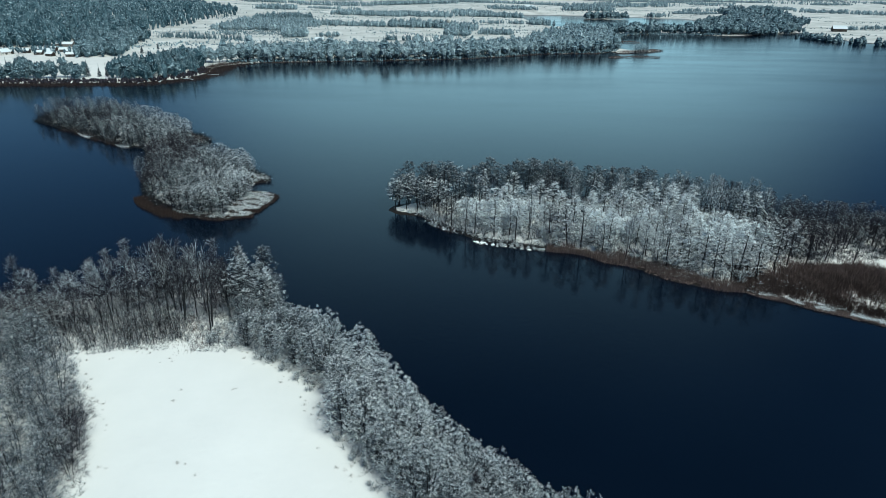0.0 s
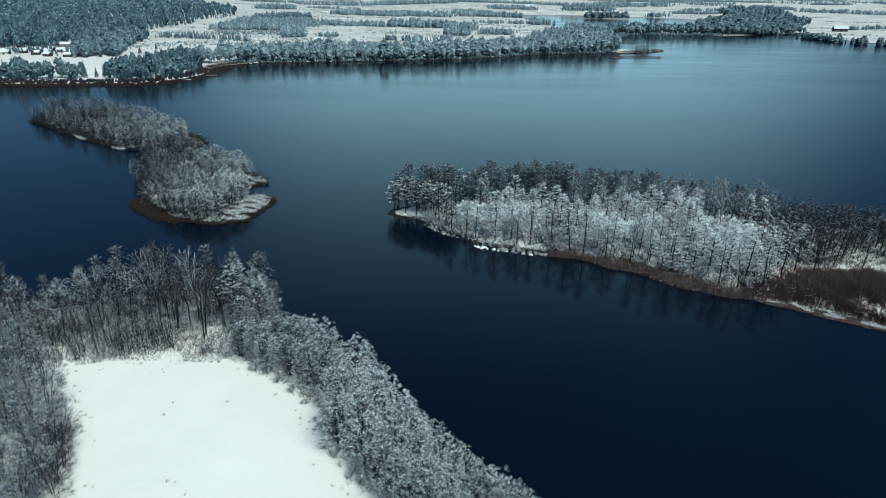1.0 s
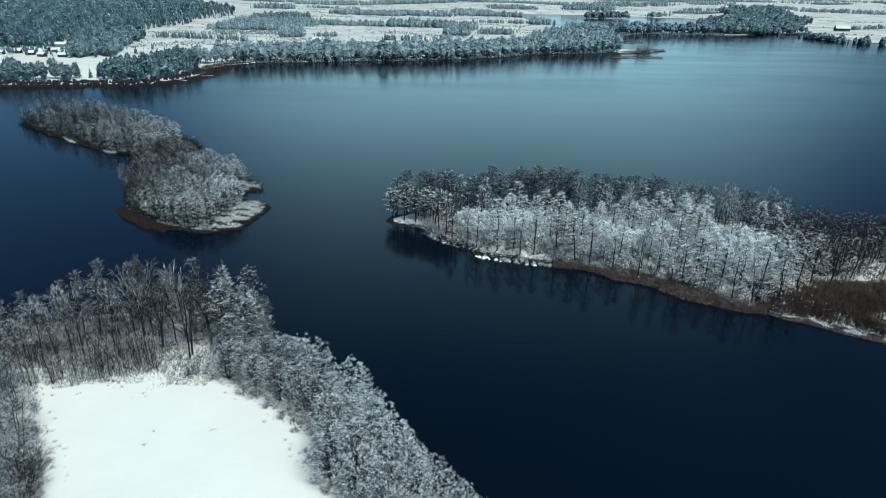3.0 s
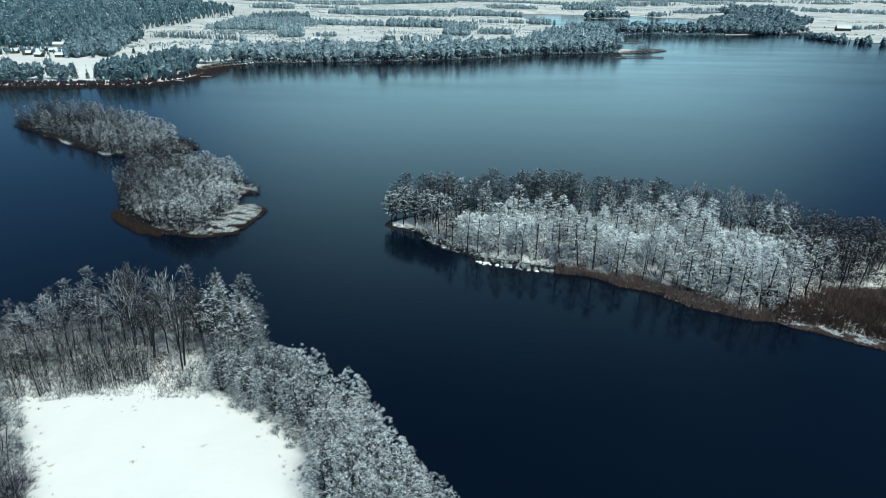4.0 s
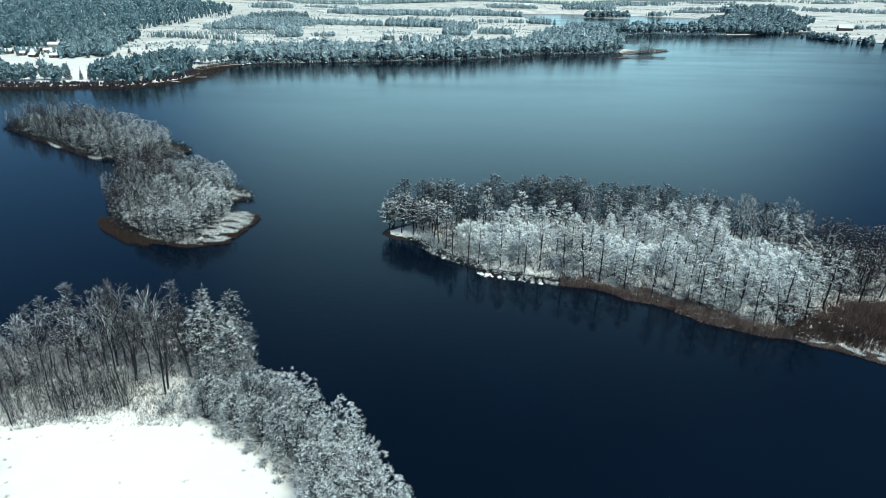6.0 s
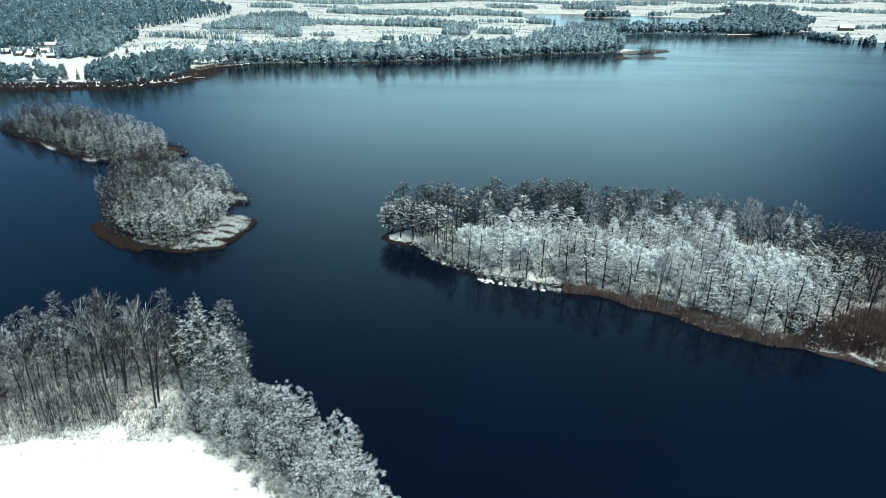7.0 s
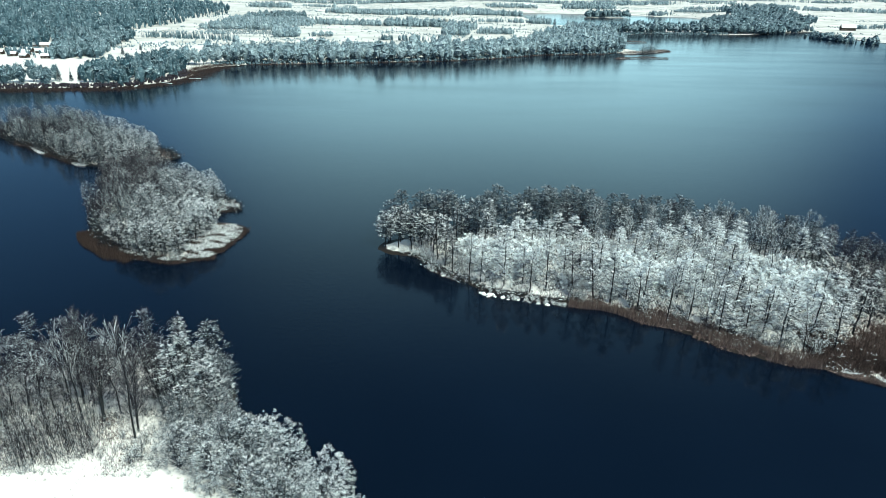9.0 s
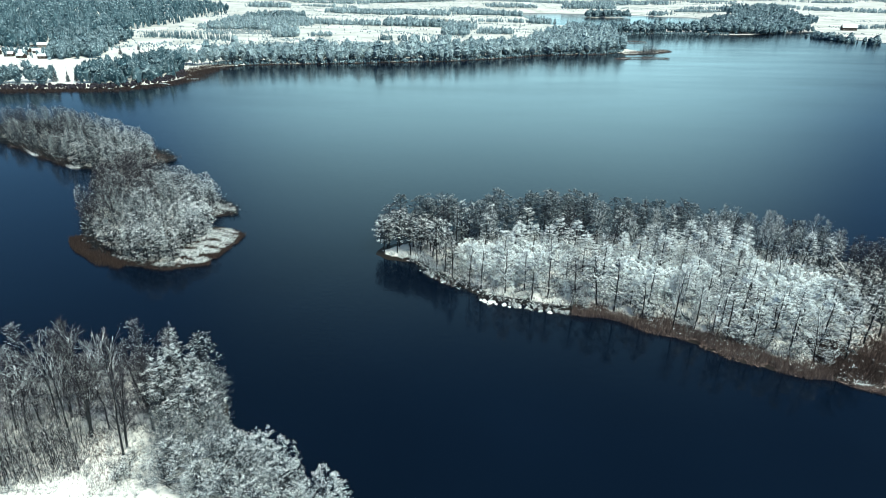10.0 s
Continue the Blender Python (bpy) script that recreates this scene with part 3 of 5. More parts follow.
FIELD = [(-74, 97), (-65.8, 99.7), (-52.8, 104.3), (-46, 107.5), (-37.5, 100.5), (-29, 93.4), (-22, 86.5), (-19.2, 77), (-12.8, 69.2), (-6, 62), (6, 49), (23, 24), (-44, 25), (-50.5, 62), (-56.6, 74), (-64, 86)]
rng = np.random.default_rng(5)
# tall row behind the field
back_row = scatter([(-50, 116), (-46, 124), (-58, 131), (-84, 123), (-110, 114), (-112, 104), (-90, 107), (-76, 109), (-62, 114), (-56, 117)], 4.7, rng)
FEATHER_BIRCH.plant([(-82.1, 107.3), (-88, 106), (-93, 108)], "birches behind the field", rng, 0.6, 0.7, lambda x, y: 0.4)
FEATHER_BIRCH.plant([(-77.5, 107.4), (-73.9, 111.1), (-54.9, 115.6), (-66, 112.5), (-70, 115)], "birches behind the field", rng, 0.94, 1.08, lambda x, y: 0.5)
TALL_BIRCH.plant([(-60.1, 113.4), (-63.2, 116)], "birches behind the field", rng, 1.0, 1.12, lambda x, y: 0.4)
FEATHER_BIRCH.plant([p for i, p in enumerate(back_row) if i % 5 in (1, 3, 4) and p[0] > -76], "birches behind the field", rng, 0.85, 1.1, lambda x, y: 0.2)
TALL_BIRCH.plant([p for i, p in enumerate(back_row) if i % 5 == 2 and p[0] > -76], "birches behind the field", rng, 0.85, 1.1, lambda x, y: 0.2)
FEATHER_BIRCH.plant([p for i, p in enumerate(back_row) if i % 5 and -88 < p[0] <= -76], "birches behind the field", rng, 0.6, 0.76, lambda x, y: 0.15)
FEATHER_BIRCH.plant([p for i, p in enumerate(back_row) if i % 5 and p[0] <= -88], "birches behind the field", rng, 0.8, 0.98, lambda x, y: 0.2)
FAN_BIRCH.plant([(-50.0, 110.8), (-56.5, 113.5), (-47.2, 115.5), (-62, 118)], "birches behind the field", rng, 0.9, 1.05)
BROWN.plant([p for i, p in enumerate(back_row) if not i % 5], "birches behind the field", rng, 0.8, 1.02)
THICKET.plant(scatter([(-46, 116), (-42, 126), (-58, 135), (-84, 126), (-116, 116), (-118, 104), (-92, 104), (-80, 104), (-76, 110), (-68, 117), (-57, 122), (-52, 123)], 3.1, rng), "thicket under the birches", rng, 0.7, 1.15)
# the dense shore belt beside the field
belt = scatter([(-41, 104), (-44, 112), (-44, 128), (-40, 124.5), (-34.6, 111.5), (-22.8, 103.2), (-13.4, 93.8), (-7.4, 82.4), (-1.8, 72.4), (5.5, 65.3), (12.6, 59.2), (26.5, 48.8), (21, 43.5), (7, 52.6), (-4.2, 63.8), (-10.8, 70.5),
                (-16, 78.4), (-18.2, 88.2), (-26.8, 96.2)], 2.65, rng)
TIP_ALDER.plant([(-43.5, 113.5), (-40.8, 118.5), (-42, 124), (-46, 121.5), (-48, 127.5), (-38.5, 113.5)], "tall alders at the peninsula's tip", rng, 0.92, 1.1, lambda x, y: 0.4)
WILLOW.plant([p for p in belt if 71 < p[1] < 106], "willows along the shore belt", rng, 0.8, 1.1, lambda x, y: 0.62)
GREY_WILLOW.plant([p for p in belt if p[1] >= 106], "grey willows at the peninsula's tip", rng, 0.7, 0.95, lambda x, y: 0.5)
WILLOW.plant([p for p in belt if p[1] <= 71], "willows along the shore belt", rng, 0.74, 1.02, lambda x, y: 0.5)
WILLOW.plant([(-3.6, 76.8), (-1.2, 74.4), (0.8, 72.4), (2.8, 70.2), (4.8, 68.2), (7.4, 66), (10, 63.6), (12.6, 61.2), (15.4, 58.8), (18.4, 56.6), (21.4, 54.4), (24.6, 52), (27.4, 49.6)], "willows along the shore belt", rng, 0.74, 0.95, lambda x, y: 0.6)
FAN_BIRCH.plant([(5.5, 60.5)], "bare willow-like birch in the shore belt", rng, 0.5, 0.52)
# wood at the other side of the field
side = scatter([(-77, 98), (-67, 86), (-60, 74), (-54, 62), (-47, 45), (-70, 40), (-84, 60), (-110, 80), (-112, 103), (-86, 105)], 3.1, rng)
GREY_WILLOW.plant(side, "trees beside the field", rng, 0.72, 1.0, lambda x, y: 0.5)
THICKET.plant([(-61.6, 79), (-60.4, 76.5), (-59.2, 74), (-58, 71.5), (-56.8, 69), (-55.8, 66.5)], "brown bushes beside the field", rng, 1.1, 1.3)
SAPLING.plant(scatter([(-66, 101.3), (-59, 103), (-54.5, 106), (-58, 112), (-66, 110)], 1.6, rng) + scatter([(-80, 98.5), (-67, 101.3), (-67, 110), (-72, 108), (-86, 105)], 2.5, rng), "saplings at the field's edge", rng, 0.75, 1.15)
SHRUB.plant([(-48, 103.6), (-47, 105.2), (-44.6, 104.4), (-43, 103), (-49.5, 106.5), (-47.5, 108.5), (-45.5, 109.5), (-51.5, 109), (-46.5, 104.5), (-45, 106), (-47.5, 106), (-36, 98.5), (-33, 97.5), (-27, 92), (-24.5, 91), (-19.5, 86), (-17, 80), (-62, 101), (-78, 97), (-70, 92), (-66, 87)], "shrubs at the field's edge", rng, 0.4, 0.8)
SHRUB.plant([(x + rng.normal(scale=0.5), y + rng.normal(scale=0.5)) for x, y in along([(-40, 102.4), (-29.4, 93.8), (-22.4, 87), (-19.6, 77.4), (-13.2, 69.6), (-6.4, 62.4), (5.6, 49.4)], 1.4, 1.7, 78)], "shrubs along the belt's inner edge", rng, 0.22, 0.5)

# ---- wooded island ----
isle_wood = scatter([(-18.5, 191), (-13, 188), (-6, 187), (-2, 180), (4, 174), (11, 167), (25, 162.5), (34, 160.3), (47, 154), (58, 147.4), (68, 140.6), (78, 136.5), (86, 139.5), (93, 144.5), (103, 148), (118, 150), (170, 140), (175, 178),
                     (128, 183), (106, 191), (84, 200), (62, 206), (37, 206), (20, 202), (6, 205), (-7, 200), (-16, 196)], 4.1, rng)


def back_edge(p):
    return p[1] > 194 - 0.42 * max(0, p[0] - 60)


def glade(p):
    return any(math.hypot((p[0] - x) / a, (p[1] - y) / b) < 1 for x, y, a, b in ((87, 174, 9, 7), (119.5, 152.5, 6, 3), (103.5, 171, 5, 6), (-14.5, 188.5, 4, 2.5), (8, 186, 5, 5), (36, 183, 5, 6)))


def isle_snow(x, y):
    """Most snow in the island's middle, less along the reeds, least on its rear and its marshy end."""
    depth = y - float(np.interp(x, (-20, 0, 30, 60, 78, 100, 120), (190, 178, 160, 145, 134, 140, 147)))
    rear_from = 190 if 18 < x < 85 else 184
    return 0.48 + 0.04 * min(14, max(0, depth - 3)) + 0.36 * float(wobble(x * 0.3, y * 0.4)) - 0.07 * max(0, y - rear_from) - 0.045 * max(0, x - 84) - 0.03 * max(0, 4 - x)


def pale(p):
    """Hollows of the wood that snow-buried bushes fill."""
    return any(math.hypot((p[0] - x) / a, (p[1] - y) / b) < 1 for x, y, a, b in ((18, 179, 13, 8), (51, 169, 9, 8), (86, 164, 10, 7)))


isle_wood = [p for i, p in enumerate(isle_wood) if not glade(p) and (i % 5 < 2 or not pale(p))]
rear = scatter([(-19, 192), (-8, 193), (40, 195), (62, 195), (84, 186), (106, 177), (130, 168), (175, 160), (175, 178), (128, 184), (106, 192), (84, 201), (62, 207), (37, 207), (20, 203), (6, 206), (-7, 201), (-16, 197)], 2.75, rng)
rear = [p for p in rear if not glade(p)]
front = [p for p in isle_wood if not back_edge(p) and p[0] > -2]
west = [p for p in rear if -17 < p[0] < 45 and not (p[0] < -4 and p[1] < 196)]
east = [p for p in rear if 45 <= p[0] < 104]
far_end = [p for p in rear if p[0] >= 104]
PINE.plant([p for i, p in enumerate(west) if i % 5 in (0, 2, 3)], "pines on the wooded island", rng, 1.0, 1.2)
ASPEN.plant([p for i, p in enumerate(west) if i % 5 == 1], "aspens on the wooded island", rng, 0.95, 1.15, lambda x, y: 0.15)
ALDER.plant([p for i, p in enumerate(west) if i % 5 == 4], "alders on the wooded island", rng, 0.95, 1.2, isle_snow)
PINE.plant([p for i, p in enumerate(east) if i % 5 == 0], "pines on the wooded island", rng, 0.78, 0.98)
BIRCH.plant([p for i, p in enumerate(east) if i % 5 in (2, 3)], "birches on the wooded island", rng, 0.75, 0.95, lambda x, y: 0.8)
BROWN.plant([(66, 196), (82, 190), (93, 186), (58, 200)], "brown birches on the wooded island", rng, 0.75, 0.85)
ASPEN.plant([p for i, p in enumerate(east) if i % 5 == 4], "aspens on the wooded island", rng, 0.8, 1.0, lambda x, y: 0.4)
ALDER.plant([p for i, p in enumerate(east) if i % 5 == 1] + [p for i, p in enumerate(front) if i % 6], "alders on the wooded island", rng, 0.8, 1.15, isle_snow)
ALDER.plant(far_end, "bare alders on the island's far end", rng, 0.58, 0.82, lambda x, y: -0.3)
POINT_ALDER.plant([(-16, 192.2), (-12.2, 191), (-8.6, 189.6), (-5.6, 190), (-12, 195), (-15.4, 195), (-8, 194.5), (-3, 192), (-2.2, 187.5)], "alders at the island's point", rng, 0.92, 1.08)
BIRCH.plant([p for i, p in enumerate(front) if not i % 6], "birches on the wooded island", rng, 0.7, 0.92, isle_snow)

ALDER.plant(scatter([(102, 161), (124, 158), (165, 150), (175, 165), (130, 170), (106, 178)], 3.0, rng), "bare alders on the island's far end", rng, 0.55, 0.8, lambda x, y: -0.25)
SHRUB.plant([(x + rng.normal(scale=0.8), y + rng.normal(scale=0.8)) for x, y in along([(28, 163), (44, 157.6), (56, 151), (68, 142.6), (78, 137.5)], 1.5, 1.6, 77)], "shrubs behind the island reeds", rng, 0.6, 1.1)

bushes = scatter([(2, 184), (8, 176), (26, 168), (48, 160), (70, 155), (88, 154), (98, 164), (94, 176), (60, 184), (26, 190), (8, 192)], 3.3, rng)
SNOW_BUSH.plant([p for p in bushes if pale(p)], "snow-buried bushes on the wooded island", rng, 1.15, 1.7)
SNOW_BUSH.plant([p for i, p in enumerate(bushes) if not pale(p) and i % 3 == 0], "snow-buried bushes on the wooded island", rng, 0.7, 1.1)
THICKET.plant([(101, 147.5), (104, 149), (107, 150.5), (110, 152.5), (104, 152), (108, 154), (126, 152), (129, 150), (132, 153), (127, 156), (100, 151), (135, 150)], "brown bushes by the marsh", rng, 0.55, 0.8)

# ---- the two islets ----
POINT_ALDER.plant([(-91, 189), (-87.5, 187.2), (-84, 185.6), (-80.5, 184.8), (-77, 184.4), (-73.6, 185), (-71.2, 188.4), (-70.6, 192.5), (-79, 188), (-86, 190)], "alders at the islet's edge", rng, 0.68, 0.8)
near_wood = scatter([(-105, 203), (-98, 194), (-90, 187.5), (-80, 183.5), (-72, 183.5), (-69.5, 190), (-69, 204), (-77, 212), (-75, 226), (-83, 239), (-98, 250), (-112, 260), (-123, 270), (-129, 257), (-120, 239), (-114, 219)], 3.2, rng)
ASPEN.plant([p for i, p in enumerate(near_wood) if i % 5], "aspens on the near islet", rng, 0.68, 1.0, lambda x, y: 0.62 + 0.024 * (x + 85) - 0.003 * (y - 200))
BIRCH.plant([p for i, p in enumerate(near_wood) if not i % 5], "birches on the near islet", rng, 0.55, 0.66, lambda x, y: 0.2 + 0.02 * (x + 85))
far_wood = scatter([(-221, 325), (-199, 309.5), (-180, 297), (-158, 280), (-145, 272.5), (-126, 270), (-121, 288), (-132, 301), (-151, 318), (-176, 339), (-200, 353), (-223, 346)], 4.3, rng)
ASPEN.plant([p for i, p in enumerate(far_wood) if i % 3], "aspens on the far islet", rng, 0.72, 1.02, lambda x, y: 0.36 + 0.009 * (x + 170))
BIRCH.plant([p for i, p in enumerate(far_wood) if not i % 3], "birches on the far islet", rng, 0.58, 0.72, lambda x, y: 0.2)


# ---- undergrowth ----
def undergrowth(name, label, poly, count, tall, seed, keep=None, snow=0.8, pad=0.15, margin=-0.4, twig="twig", wide=0.07, upright=0.8):
    r = np.random.default_rng(seed)
    p = np.asarray(poly, float)
    c = r.uniform(np.maximum(p.min(0), (-240, 40)), np.minimum(p.max(0), (200, 400)), (count * 5, 2))
    c = c[inside_by(poly, c[:, 0], c[:, 1]) > margin]
    if keep is not None:
        c = c[keep(c[:, 0], c[:, 1])]
    c = c[:count]
    k = 8
    foot = np.repeat(np.column_stack([c, height(c[:, 0], c[:, 1])]), k, 0)
    d = r.normal(size=foot.shape) * [0.55, 0.55, 0.25] * (0.8 / upright) + [0, 0, upright]
    l = tall * r.uniform(0.3, 1.0, (len(foot), 1)) * np.repeat(r.uniform(0.4, 1.1, (len(c), 1)), k, 0)
    tip = foot + d * l
    ob = new(name, mesh_np(name, *slivers(foot - [0, 0, 0.1], tip, wide, r), 3, MAT[twig]))
    tagged(ob, label, "undergrowth", kind="stuff")
    on = r.random(len(foot)) < snow
    for_snow = (foot * 0.3 + tip * 0.7)[on]
    w = r.normal(size=for_snow.shape)
    part("snow", mesh_np(name + "_snow", *slivers(for_snow, for_snow + w * [0.5, 0.5, 0.15] * tall * 0.24, pad * r.uniform(0.6, 1.6, len(w)), r, r.normal(scale=0.3, size=w.shape) + [0, 0, 1]), 3, MAT["snow"]), ob, "fresh snow on the brush")["kind"] = "stuff"
    return ob


undergrowth("undergrowth", "snowy brushwood under the island trees", RIGHT_ISLAND, 5600, 4.0, 1, lambda x, y: (x < 108) & (x > -9) & (y > 138) & ((x < 84) | (y > 153)) & ((x < 30) | (inside_by(RIGHT_ISLAND, x, y) > 7)), snow=0.6)
undergrowth("undergrowth", "pale snow-laden brush in the island's middle", [(2, 182), (14, 172), (40, 164), (62, 158), (84, 156), (98, 164), (92, 182), (60, 194), (20, 198)], 5200, 4.8, 9, lambda x, y: wobble(x * 0.35 + 1, y * 0.5) > -0.15, snow=0.6, pad=0.2, twig="rimed_twig")
undergrowth("undergrowth", "dark brushwood behind the island reeds", RIGHT_ISLAND, 3200, 2.6, 8, lambda x, y: (y > 132) & (x > 24) & (x < 96) & (inside_by(RIGHT_ISLAND, x, y) > 1.5) & (inside_by(RIGHT_ISLAND, x, y) < 9), snow=0.25)
undergrowth("undergrowth", "dark brushwood at the island's far end", RIGHT_ISLAND, 5200, 3.4, 10, lambda x, y: (x > 98) & (x < 175) & (y > 152), snow=0.06)
undergrowth("undergrowth", "snowy brushwood leaning over the island shore", RIGHT_ISLAND, 2200, 2.4, 6, lambda x, y: (x < 34) & (x > -6) & (y < 192) & (inside_by(RIGHT_ISLAND, x, y) < 4) & (inside_by(RIGHT_ISLAND, x, y) > 1.2), snow=0.6, pad=0.09, twig="frosted_twig")
undergrowth("undergrowth", "dark brushwood under the islet trees", NEAR_ISLET, 5200, 3.6, 2, lambda x, y: (x < -71) | (y > 212), snow=0.05)
undergrowth("undergrowth", "dark brushwood under the islet trees", FAR_ISLET, 7000, 4.0, 3, snow=0.05, wide=0.11)
undergrowth("undergrowth", "snowy brushwood under the shore trees", PENINSULA, 8000, 2.4, 4, lambda x, y: (inside_by(FIELD, x, y) < -0.5) & (y > 40) & (x > -115) & (x < 40) & (np.hypot(x + 50, (y - 110) * 1.2) > 6), snow=0.15, wide=0.04, pad=0.06)
undergrowth("undergrowth", "dark bare thicket under the birches", [(-46, 112), (-40, 126), (-58, 137), (-84, 127), (-116, 117), (-118, 103), (-90, 105), (-74, 106), (-62, 104), (-55, 106.5), (-57, 115), (-51, 116)], 2600, 2.6, 7, lambda x, y: np.hypot((x + 58) / 3.5, (y - 118) / 6) > 1, snow=0.1, twig="brown_twig", wide=0.03, upright=1.15, pad=0.05)

undergrowth("undergrowth", "fine bare brush between the saplings", [(-84, 99), (-66, 101.5), (-54.5, 105.5), (-55, 115), (-70, 116), (-90, 109)], 1900, 2.3, 22, snow=0.4, twig="brown_twig", wide=0.028, pad=0.045, upright=1.1)
undergrowth("undergrowth", "dry stems poking through the snow under saplings", [(-40, 108), (-44, 101), (-58, 101.5), (-68, 100), (-84, 97), (-100, 96), (-112, 104), (-90, 112), (-70, 116), (-58, 122), (-46, 118)], 5200, 1.3, 21, lambda x, y: wobble(x * 0.9, y * 1.1) > -0.5, snow=0.2, twig="dusted_twig", wide=0.03, pad=0.05)


# ---- reeds ----
def reeds(name, label, line, wide, count, tall, seed, lean=0.18, snow=0.0, out=3.2, fallen=4, stalk="reed", even=False):
    """Dry stalks in a band along a line of (x, y); wide: metres to each side."""
    r = np.random.default_rng(seed)
    p = np.asarray(line, float)
    seg = np.linalg.norm(np.diff(p, axis=0), axis=1)
    s = np.concatenate([[0], np.cumsum(seg)])
    u = r.uniform(0, s[-1], count)
    i = np.clip(np.searchsorted(s, u) - 1, 0, len(p) - 2)
    t = ((u - s[i]) / seg[i])[:, None]
    c = p[i] * (1 - t) + p[i + 1] * t
    nrm = np.stack([-(p[i + 1] - p[i])[:, 1], (p[i + 1] - p[i])[:, 0]], 1) / seg[i][:, None]
    edge = 1 + 0.35 * np.sin(u * 0.4) + 0.25 * np.sin(u * 1.3)
    off = np.clip(r.normal(scale=0.5, size=count), -1.6, 1.6) * wide * edge
    c = c + nrm * off[:, None]
    c = c[shore(c[:, 0], c[:, 1]) > -out]
    count = len(c)
    foot = np.column_stack([c, np.maximum(height(c[:, 0], c[:, 1]), -0.5)])
    d = r.normal(scale=lean, size=(count, 3)) + [0.12, 0.05, 0]
    d[:, 2] = 1
    tip = foot + d * (tall * r.uniform(0.55, 1.15, (count, 1))) + np.column_stack([np.zeros((count, 2)), np.where(foot[:, 2] < 0, -foot[:, 2] * 0.7, 0)])
    flat = foot[::fallen]
    if out < 10:
        flat = flat[flat[:, 2] > 0.05]
    litter = pads(flat + [0, 0, 0.06], r.normal(size=flat.shape) * [1, 1, 0.1], r.uniform(0.5, 1.3, len(flat)), r.uniform(0.2, 0.5, len(flat)), r, 0.2)
    litter[0][:, 2] = np.maximum(litter[0][:, 2], 0.02)
    ob = new(name, mesh_np(name, *stack([slivers(foot, tip, 0.075, r), litter]), 3, MAT[stalk]))
    tagged(ob, label, "reeds", kind="stuff")
    if snow:
        on = (r.random(count) < snow) if even else (r.random(count) < snow * 1.3) & (wobble(c[:, 0] * 2.1 + c[:, 1], c[:, 1] * 3.7) > -0.22) & (shore(c[:, 0], c[:, 1]) > 0.7)
        size = 0.8 if lean > 0.3 else 0.35
        a = (foot * 0.35 + tip * 0.65)[on]
        part("snow", mesh_np(name + "_snow", *pads(a, (tip - foot)[on] + [0.5, 0.7, -0.6], r.uniform(0.5, 1.5, len(a)) * size, r.uniform(0.08, 0.24, len(a)) * size, r, 0.3), 3, MAT["snow"]), ob, "snow on bent stalks")["kind"] = "stuff"
    return ob


reeds("reeds", "brown dry reeds fringing the wooded island", [(31, 160), (44, 154.5), (53, 151), (61, 144.8), (67.5, 139.5), (72.5, 136), (77, 134)], 2.9, 23000, 1.5, 11, snow=0.05, out=0.4)
reeds("reeds", "dark brown marsh reeds on the island shore", [(76, 136), (86, 134), (96, 136.5), (106, 138), (116, 135), (135, 126)], 11.0, 34000, 1.6, 12, out=-1.6, stalk="wet_reed")
reeds("reeds", "matted dry reeds over the island marsh", [(78, 136.5), (86, 137), (96, 139), (108, 141), (124, 136)], 9.0, 30000, 1.3, 34, 0.35, out=-1.6)
reeds("reeds", "snow-covered bank reeds at the waterline", [(76, 132), (82, 130.5), (88, 128), (94, 124.5), (104, 118.5), (120, 111)], 1.6, 6000, 0.7, 13, 0.5, snow=0.62, out=0.5, fallen=2)
reeds("reeds", "dark brown reeds in shallow water off the islet", [(-108, 200), (-101.5, 190.8), (-93.5, 184.8), (-84, 181)], 3.2, 12000, 1.4, 14, out=4.5, stalk="wet_reed")
reeds("reeds", "bent reeds laden with snow at the islet tip", [(-69, 183.5), (-65.5, 187), (-64.5, 195), (-66, 206)], 7.5, 22000, 1.1, 15, 0.5, snow=0.36, out=0.8, fallen=1, stalk="wet_reed")
reeds("reeds", "brown and white reeds under the islet trees", [(-92, 185.5), (-84, 182.5), (-76, 180.8), (-68, 181.5)], 2.2, 5000, 1.0, 22, 0.5, snow=0.3, out=1.0, stalk="wet_reed")
reeds("reeds", "snow-laden reeds on a small islet spit", [(-80, 222), (-74, 223), (-69, 225)], 4.0, 3000, 1.2, 16, 0.6, snow=0.7, out=0.6, stalk="wet_reed")
reeds("reeds", "brown reeds between the two islets", [(-132, 292), (-122, 288), (-116, 284)], 5.0, 2600, 1.5, 17, snow=0.1)
reeds("reeds", "flattened reeds buried in snow on the islet shore", [(-184, 297.5), (-178, 293), (-172, 289)], 2.6, 1800, 0.7, 31, 0.6, snow=0.9, out=1.2, even=True)
reeds("reeds", "flattened reeds buried in snow on the islet shore", [(-153, 275.5), (-148, 272.6), (-145, 271.6)], 2.0, 900, 0.7, 32, 0.6, snow=0.9, out=1.2, even=True)
reeds("reeds", "brown and snowy reeds along the islet shore", [(-196, 308), (-181, 298), (-165, 285), (-150, 275)], 3.0, 6000, 1.4, 18, snow=0.12, stalk="wet_reed")
reeds("reeds", "brown reeds along the mainland shore", [(-430, 438), (-330, 446), (-270, 453), (-228, 459), (-202, 484), (-192, 510), (-196, 545), (-197, 584)], 12.0, 24000, 2.2, 19, stalk="wet_reed", out=16, fallen=3)
reeds("reeds", "brown reeds on the bank of the bay", [(-203, 520), (-208, 545), (-210, 562), (-205, 584), (-186, 607)], 8.0, 9000, 2.0, 33, stalk="wet_reed", out=2, fallen=3)
